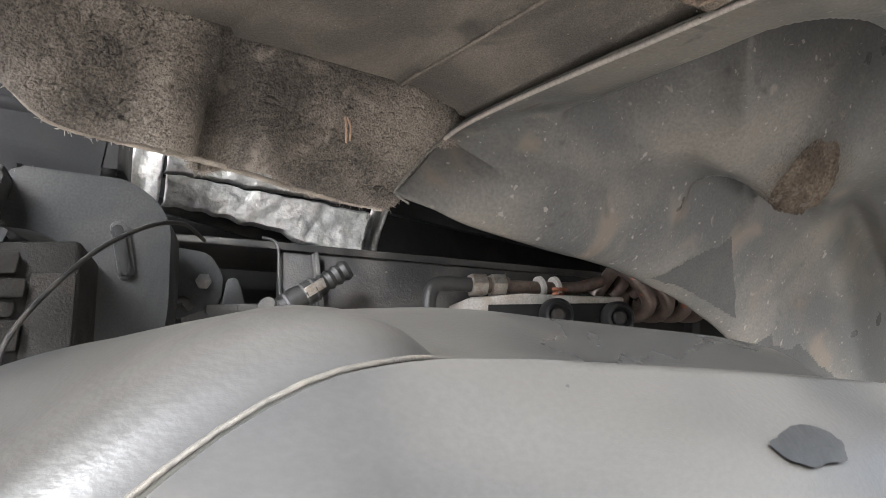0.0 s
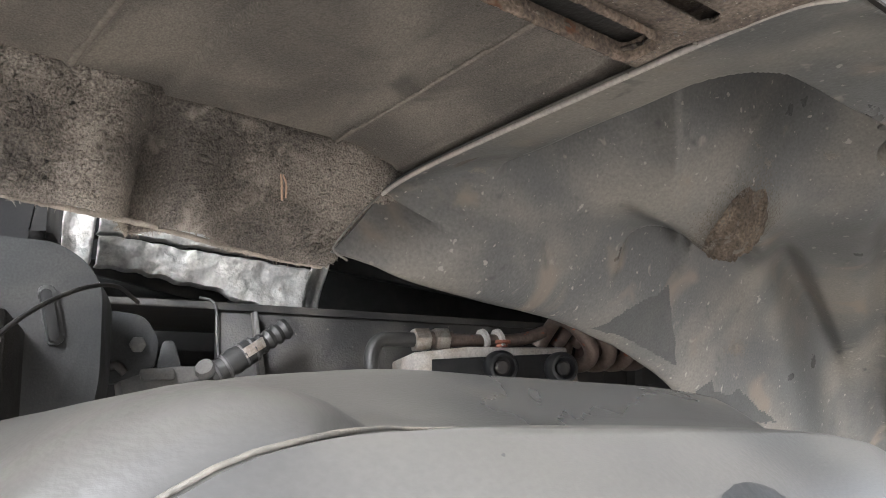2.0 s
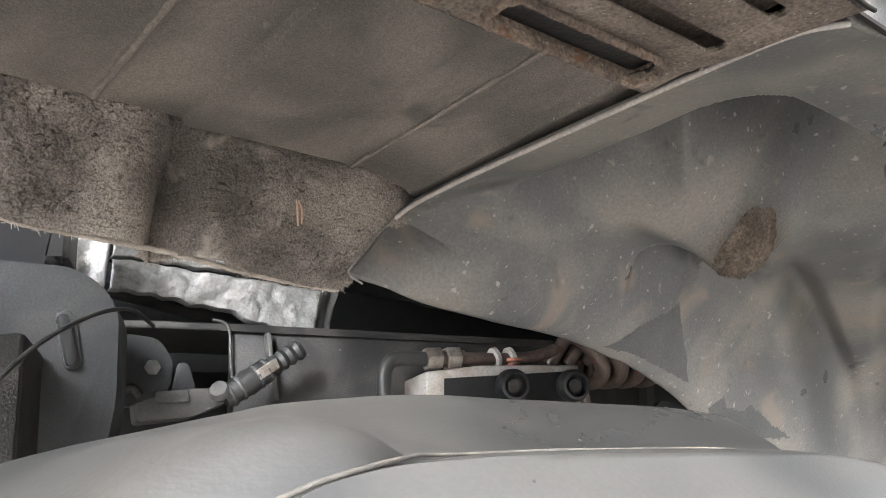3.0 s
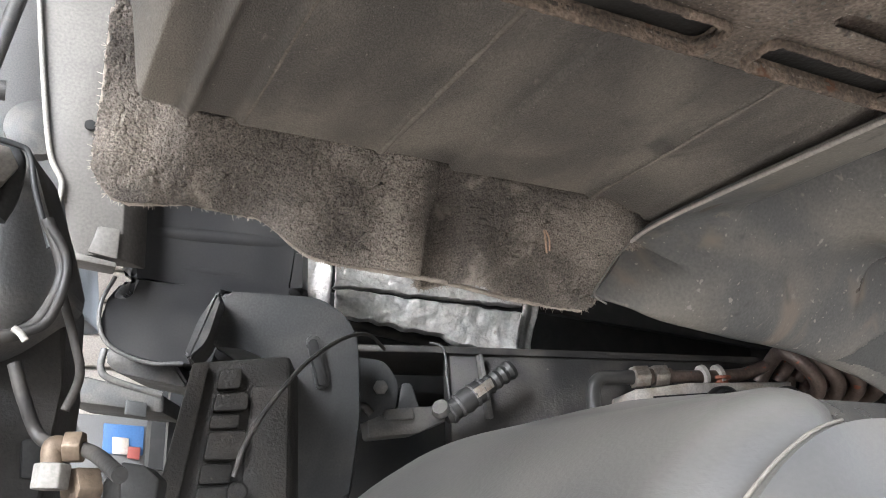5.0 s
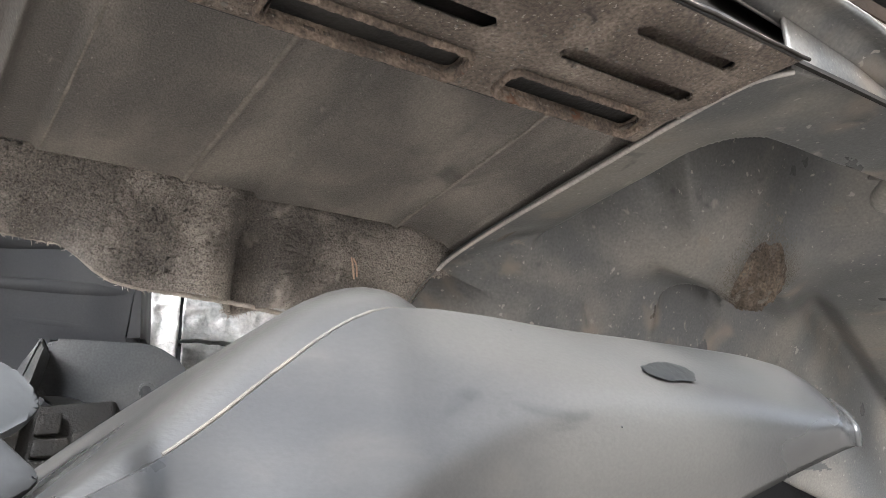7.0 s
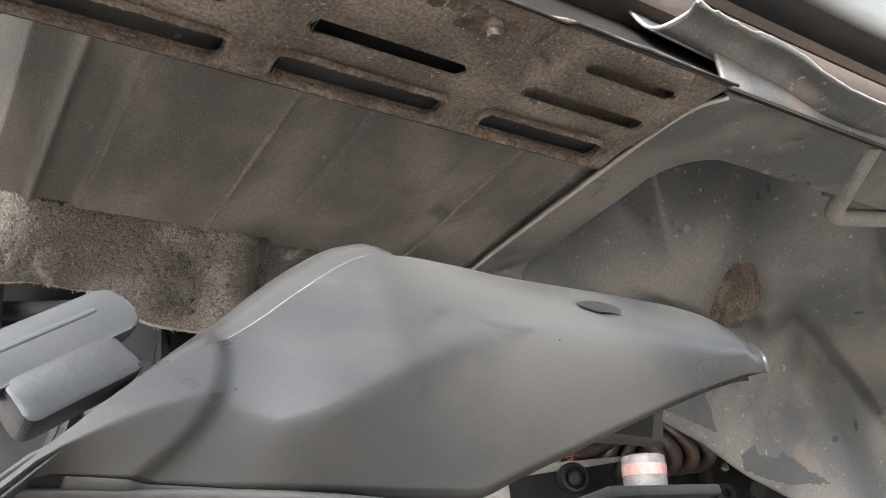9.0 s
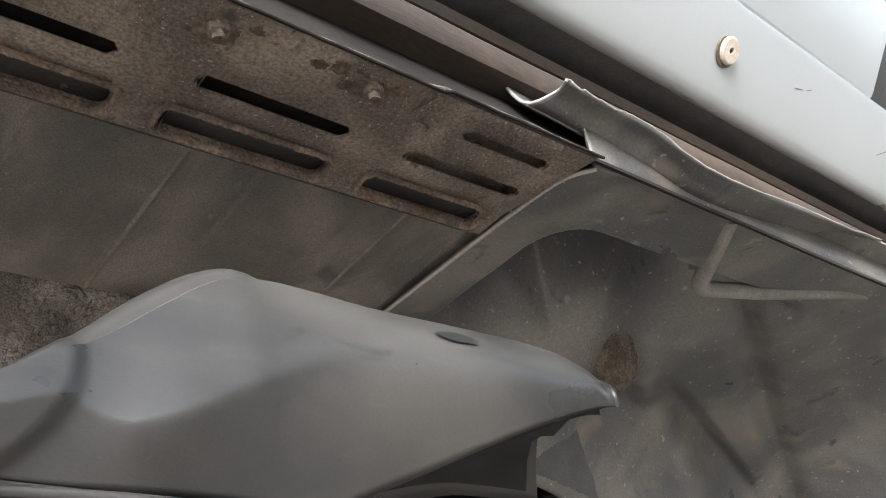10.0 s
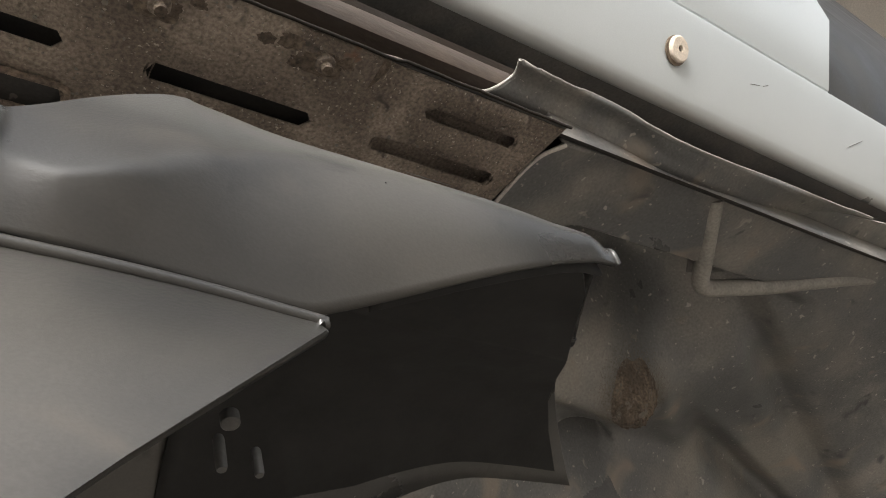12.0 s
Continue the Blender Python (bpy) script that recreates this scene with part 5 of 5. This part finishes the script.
# ---- air fitting, chamber and front bracket ----
fit = thing("air_elbow", "tarnished brass elbow fitting with hex base", "pipe fitting")
e0, e1, e2 = V(*(0.914, 1.35, 1.53)), V(*(0.914, 1.35, 1.553)), V(*(0.926, 1.35, 1.553))
part("hex_base", hexagon(e0, (0.05, 0.02, 1), 0.0175, 0.014), "seal_dark", fit, "worn steel hex base")
part("elbow_body", tube([e0 + V(0, 0, 0.02), e0.lerp(e1, 0.6), e1, e1.lerp(e2, 0.5), e2], 0.0060, 18, 8), "brass", fit)
part("elbow_nut", hexagon(e2 - V(0.006, 0, 0), (1, -0.35, 0), 0.0165, 0.010), "brass", fit, "brown union nut")
chamber = thing("brake_chamber", "grey round brake chamber with bolt slots", "brake chamber")
cd, ca = V(*(0.915, 1.33, 1.494)), (-0.25, -0.9, 0.25)
part("dome", lathe([(0, 0.026), (0.006, 0.026), (0.018, 0.022), (0.020, 0.014), (0.028, 0.010), (0.031, 0.004), (0.031, -0.012), (0.027, -0.02), (0, -0.02)], cd, ca, 40), "dark_grey", chamber)
part("centre_screw", lathe([(0, 0.026), (0.004, 0.026), (0.0045, 0.030), (0.0025, 0.031), (0.002, 0.028), (0, 0.028)], cd, ca, 16), "steel", chamber, "bright centre screw")
for p in ((0.898, 1.312, 1.512), (0.921, 1.312, 1.514)):
    p = V(*p)
    part("bolt_slot", prism(rounded([p + V(-0.006, 0, -0.003), p + V(0.006, 0, 0.002), p + V(0.006, 0, 0.006), p + V(-0.006, 0, 0.001)], 0.002, 3), (0, -0.003, 0), 0.0005), "shade_black", chamber)
clamp = thing("hose_clamp", "grey clamp bracket beside the brass fitting", "bracket")
part("clamp_plate", prism(rounded([V(*p) for p in ((0.942, 1.36, 1.537), (0.952, 1.36, 1.539), (0.954, 1.36, 1.516), (0.943, 1.36, 1.516))], 0.005, 3), (0.006, 0.012, 0), 0.002), "dark_grey", clamp)
part("clamp_arm", prism([V(*p) for p in ((0.951, 1.36, 1.546), (0.965, 1.36, 1.544), (0.974, 1.36, 1.536), (0.972, 1.36, 1.516), (0.953, 1.36, 1.516))], (0.01, 0.03, 0), 0.002), "black", clamp)
part("clamp_nut", hexagon(V(*(0.938, 1.36, 1.53)), (-0.9, -0.3, 0), 0.024, 0.014), "brass", clamp)


# ---- suspension bracket, hoses and cab rear at the open side ----
hanger = thing("spring_hanger", "dark grey cast spring hanger with a bolt", "suspension bracket")
part("hanger_plate", prism(rounded([V(*p) for p in ((0.815, 1.45, 1.77), (0.831, 1.45, 1.795), (0.84, 1.45, 1.781), (0.88, 1.45, 1.779), (0.904, 1.45, 1.71), (0.916, 1.45, 1.668), (0.875, 1.45, 1.632), (0.838, 1.45, 1.614))], 0.012, 3), (0.02, 0.06, 0), 0.004), "dark_grey", hanger)
part("side_web", prism(rounded([V(*p) for p in ((0.84, 1.4, 1.745), (0.848, 1.4, 1.753), (0.856, 1.4, 1.735), (0.863, 1.4, 1.665), (0.856, 1.4, 1.655), (0.845, 1.4, 1.663))], 0.012, 4), (0.01, 0.03, 0), 0.006), "seal_dark", hanger)
part("outer_web", prism(rounded([V(*p) for p in ((0.833, 1.38, 1.747), (0.838, 1.38, 1.763), (0.842, 1.38, 1.756), (0.835, 1.38, 1.708), (0.841, 1.38, 1.642), (0.836, 1.38, 1.642))], 0.006, 3), (0.006, 0.03, 0), 0.003), "seal_dark", hanger)
part("eye_rim", tube([V(*p) for p in ((0.85, 1.43, 1.761), (0.864, 1.43, 1.762), (0.873, 1.43, 1.755), (0.872, 1.43, 1.729), (0.866, 1.43, 1.711))], 0.007, 10, 6), "duct", hanger)
part("plate_edge", tube([V(*p) for p in ((0.838, 1.375, 1.662), (0.834, 1.375, 1.71), (0.838, 1.375, 1.753), (0.836, 1.375, 1.76), (0.823, 1.375, 1.759))], 0.0022, 8, 6), "seal_dark", hanger, "worn pale plate edge")
part("plate_edge", tube([V(*p) for p in ((0.844, 1.4, 1.758), (0.873, 1.4, 1.754), (0.882, 1.4, 1.748), (0.888, 1.4, 1.724), (0.901, 1.4, 1.685))], 0.0020, 8, 6), "duct", hanger)
part("hanger_bolt", hexagon(V(*(0.858, 1.43, 1.744)), (0.2, -1, 0), 0.026, 0.02), "steel", hanger, "worn bolt head")
part("bush", lathe([(0, 0), (0.03, 0), (0.033, 0.008), (0.03, 0.014), (0.018, 0.016), (0.012, 0.022), (0, 0.022)], V(*(0.829, 1.42, 1.644)), (0.5, -0.8, 0), 30), "duct", hanger)
post = thing("chassis_post", "dark chassis post in deep shade", "chassis")
part("post_body", prism([V(*p) for p in ((0.843, 1.5, 1.666), (0.919, 1.5, 1.687), (0.922, 1.5, 1.611), (0.914, 1.5, 1.467), (0.826, 1.5, 1.47))], (0.02, 0.08, 0), 0.006), "dark", post)
part("post_side", prism([V(*p) for p in ((0.81, 1.42, 1.606), (0.85, 1.42, 1.605), (0.857, 1.42, 1.573), (0.858, 1.42, 1.473), (0.829, 1.42, 1.474))], (0.02, 0.06, 0), 0.004), "dark", post)
part("post_tab", prism([V(*p) for p in ((0.9, 1.49, 1.571), (0.912, 1.49, 1.573), (0.914, 1.49, 1.544), (0.902, 1.49, 1.545))], (0.0, 0.02, 0), 0.002), "duct", post)
hoses = thing("hose_bundle", "black and grey air hoses tied in a bundle", "hose")
part("hose", tube([V(*p) for p in ((0.897, 1.36, 1.69), (0.905, 1.36, 1.672), (0.909, 1.36, 1.654), (0.9, 1.36, 1.628), (0.886, 1.36, 1.617), (0.871, 1.36, 1.616), (0.856, 1.36, 1.618))], 0.0042, 10, 6), "rubber", hoses)
part("hose", tube([V(*p) for p in ((0.899, 1.345, 1.681), (0.909, 1.345, 1.664), (0.91, 1.345, 1.646), (0.903, 1.345, 1.623), (0.89, 1.345, 1.615))], 0.0030, 10, 6), "rubber", hoses)
part("hose", tube([V(*p) for p in ((0.909, 1.37, 1.65), (0.92, 1.37, 1.618), (0.925, 1.37, 1.597), (0.919, 1.37, 1.576))], 0.0028, 10, 6), "rubber", hoses)
part("hose", tube([V(*p) for p in ((0.889, 1.4, 1.608), (0.897, 1.4, 1.586), (0.91, 1.4, 1.562), (0.932, 1.34, 1.55), (0.942, 1.28, 1.533))], 0.0042, 10, 6), "rubber", hoses)
part("spring_guard", tube([V(*(0.874, 1.35, 1.61)).lerp(V(*(0.871, 1.35, 1.505)), k / 60) for k in range(61)], 0.005, 10, 0, [0.0046, 0.0036]), "dark_grey", hoses, "ribbed spring guard on a hose")
part("grey_tube", tube([V(*p) for p in ((0.869, 1.34, 1.634), (0.871, 1.34, 1.595), (0.868, 1.34, 1.551), (0.862, 1.34, 1.505))], 0.0032, 10, 6), "dark_grey", hoses, "pale grey tube")
part("cable_tie", tube([V(*p) for p in ((0.886, 1.335, 1.616), (0.89, 1.335, 1.613), (0.893, 1.335, 1.609))], 0.002, 6, 3), "white_nylon", hoses, "pale cable tie")
part("band", lathe([(0.0065, 0), (0.0085, 0.001), (0.0085, 0.008), (0.0065, 0.009)], V(*(0.871, 1.35, 1.56)), (0.16, 0, 1), 16), "cast", hoses, "clip band")

rear = thing("cab_rear_panel", "pale dusty cab rear panel with a folded edge", "cab panel", kind="structure")
part("panel", prism([V(*p) for p in ((0.865, 1.75, 2.103), (0.967, 1.75, 2.145), (0.98, 1.75, 1.791), (0.929, 1.75, 1.792), (0.914, 1.75, 1.866), (0.897, 1.75, 1.905))], (0.03, 0.03, 0), 0.002), "pale", rear)
part("folded_edge", tube([V(*p) for p in ((0.865, 1.745, 2.099), (0.881, 1.745, 1.991), (0.897, 1.745, 1.902), (0.912, 1.745, 1.869), (0.911, 1.745, 1.837))], 0.003, 8, 6), "seal_dark", rear)
part("foot", prism([V(*p) for p in ((0.928, 1.74, 1.792), (0.975, 1.74, 1.784), (0.975, 1.74, 1.778), (0.927, 1.74, 1.783))], (0.0, 0.03, 0), 0.002), "pale", rear)
part("pocket", prism([V(*p) for p in ((0.953, 1.742, 1.824), (0.976, 1.742, 1.823), (0.975, 1.742, 1.788), (0.945, 1.742, 1.793))], (0, 0.005, 0), 0.002), "pale", rear)
part("hole", lathe([(0, 0), (0.006, 0), (0.006, 0.003), (0, 0.003)], V(*(0.934, 1.747, 1.942)), (0, -1, 0), 14), "shade_black", rear)
body = thing("white_body_panel", "white painted truck body with a dark upright rod", "truck body")
part("body_panel", prism([V(*p) for p in ((0.668, 2.6, 2.647), (0.866, 2.6, 2.7), (0.967, 2.6, 1.958), (0.738, 2.6, 1.938))], (0.1, 0.3, 0), 0.01), "white", body)
part("rod", tube([V(*p) for p in ((0.823, 2.5, 2.62), (0.783, 2.5, 2.393), (0.755, 2.5, 2.212))], 0.016, 10, 4), "dark_grey", body)
part("rod_clamp", tube([V(*p) for p in ((0.751, 2.48, 2.34), (0.783, 2.48, 2.334), (0.814, 2.48, 2.335))], 0.02, 10, 3), "dark_grey", body)
part("hinge", lathe([(0, 0), (0.05, 0), (0.05, 0.03), (0.02, 0.04), (0, 0.04)], V(*(0.877, 2.3, 2.171)), (0, -1, 0), 20), "dark_grey", body)
far = thing("far_building", "grey corrugated building wall across the yard", "building")
for k in range(26):
    part("siding_board", box((-5.0, 6.0, 0.25 + 0.20 * k), (1.9, 6.06, 0.435 + 0.20 * k), 0.02), "siding", far)
part("back_board", box((-5.0, 6.065, 0.0), (1.9, 6.2, 5.6)), "siding", far, smooth=0)
crate = thing("far_crate", "blue and white container with a red corner", "container")
c0, c1 = V(*(0.991, 4, 1.923)), V(*(1.398, 4, 1.907))
part("crate_frame", prism([c0, c1, V(c1.x, 4.0, 0.0), V(c0.x, 4.0, 0.0)], (0.02, 0.5, 0), 0.01), "white", crate)
part("blue_side", prism([V(*p) for p in ((1.196, 3.99, 1.885), (1.333, 3.99, 1.877), (1.335, 3.99, 1.775), (1.2, 3.99, 1.781))], (0, 0.02, 0), 0.004), "blue", crate)
part("blue_side", prism([V(*p) for p in ((1.053, 3.99, 1.88), (1.107, 3.99, 1.878), (1.111, 3.99, 1.836), (1.057, 3.99, 1.841))], (0, 0.02, 0), 0.004), "blue", crate)
part("window", prism([V(*p) for p in ((1.228, 3.98, 1.838), (1.282, 3.98, 1.833), (1.286, 3.98, 1.777), (1.232, 3.98, 1.78))], (0, 0.02, 0), 0.003), "cast", crate)
part("red_corner", prism([V(*p) for p in ((1.282, 3.97, 1.804), (1.323, 3.97, 1.801), (1.321, 3.97, 1.759), (1.281, 3.97, 1.764))], (0, 0.02, 0), 0.003), "red", crate)

# ---- small things in the dark below ----
can = thing("small_can", "small white and red paint can in the dark", "can")
cp = V(*(1.307, 1.12, 1.512))
part("can_body", lathe([(0, -0.0105), (0.0130, -0.0105), (0.0138, -0.0095), (0.0138, 0.0095), (0.0130, 0.0105), (0.0118, 0.011), (0.0115, 0.0098), (0, 0.0098)], cp, (0.05, -0.15, 1), 28), "light_can", can)
part("red_band", lathe([(0.01385, -0.002), (0.0142, -0.002), (0.0142, 0.005), (0.01385, 0.005)], cp, (0.05, -0.15, 1), 28), "red_label", can, "faded red label band")
part("can_shelf", box((cp.x - 0.05, cp.y - 0.016, cp.z - 0.018), (cp.x + 0.05, cp.y + 0.03, cp.z - 0.011), 0.002), "shade_black", can)
clips = thing("hose_fittings", "small worn metal hose fittings in the dark", "pipe fitting")
for p, r, h in (((1.018, 0.955, 1.445), 0.0024, 0.004), ((1.014, 0.955, 1.435), 0.0014, 0.010), ((1.023, 0.955, 1.433), 0.0012, 0.008)):
    part("ferrule", lathe([(0, -h / 2), (r * 0.8, -h / 2), (r, -h * 0.4), (r, h * 0.4), (r * 0.8, h / 2), (0, h / 2)], V(*p), (0.1, 0.1, 1), 16), "dark_grey", clips)
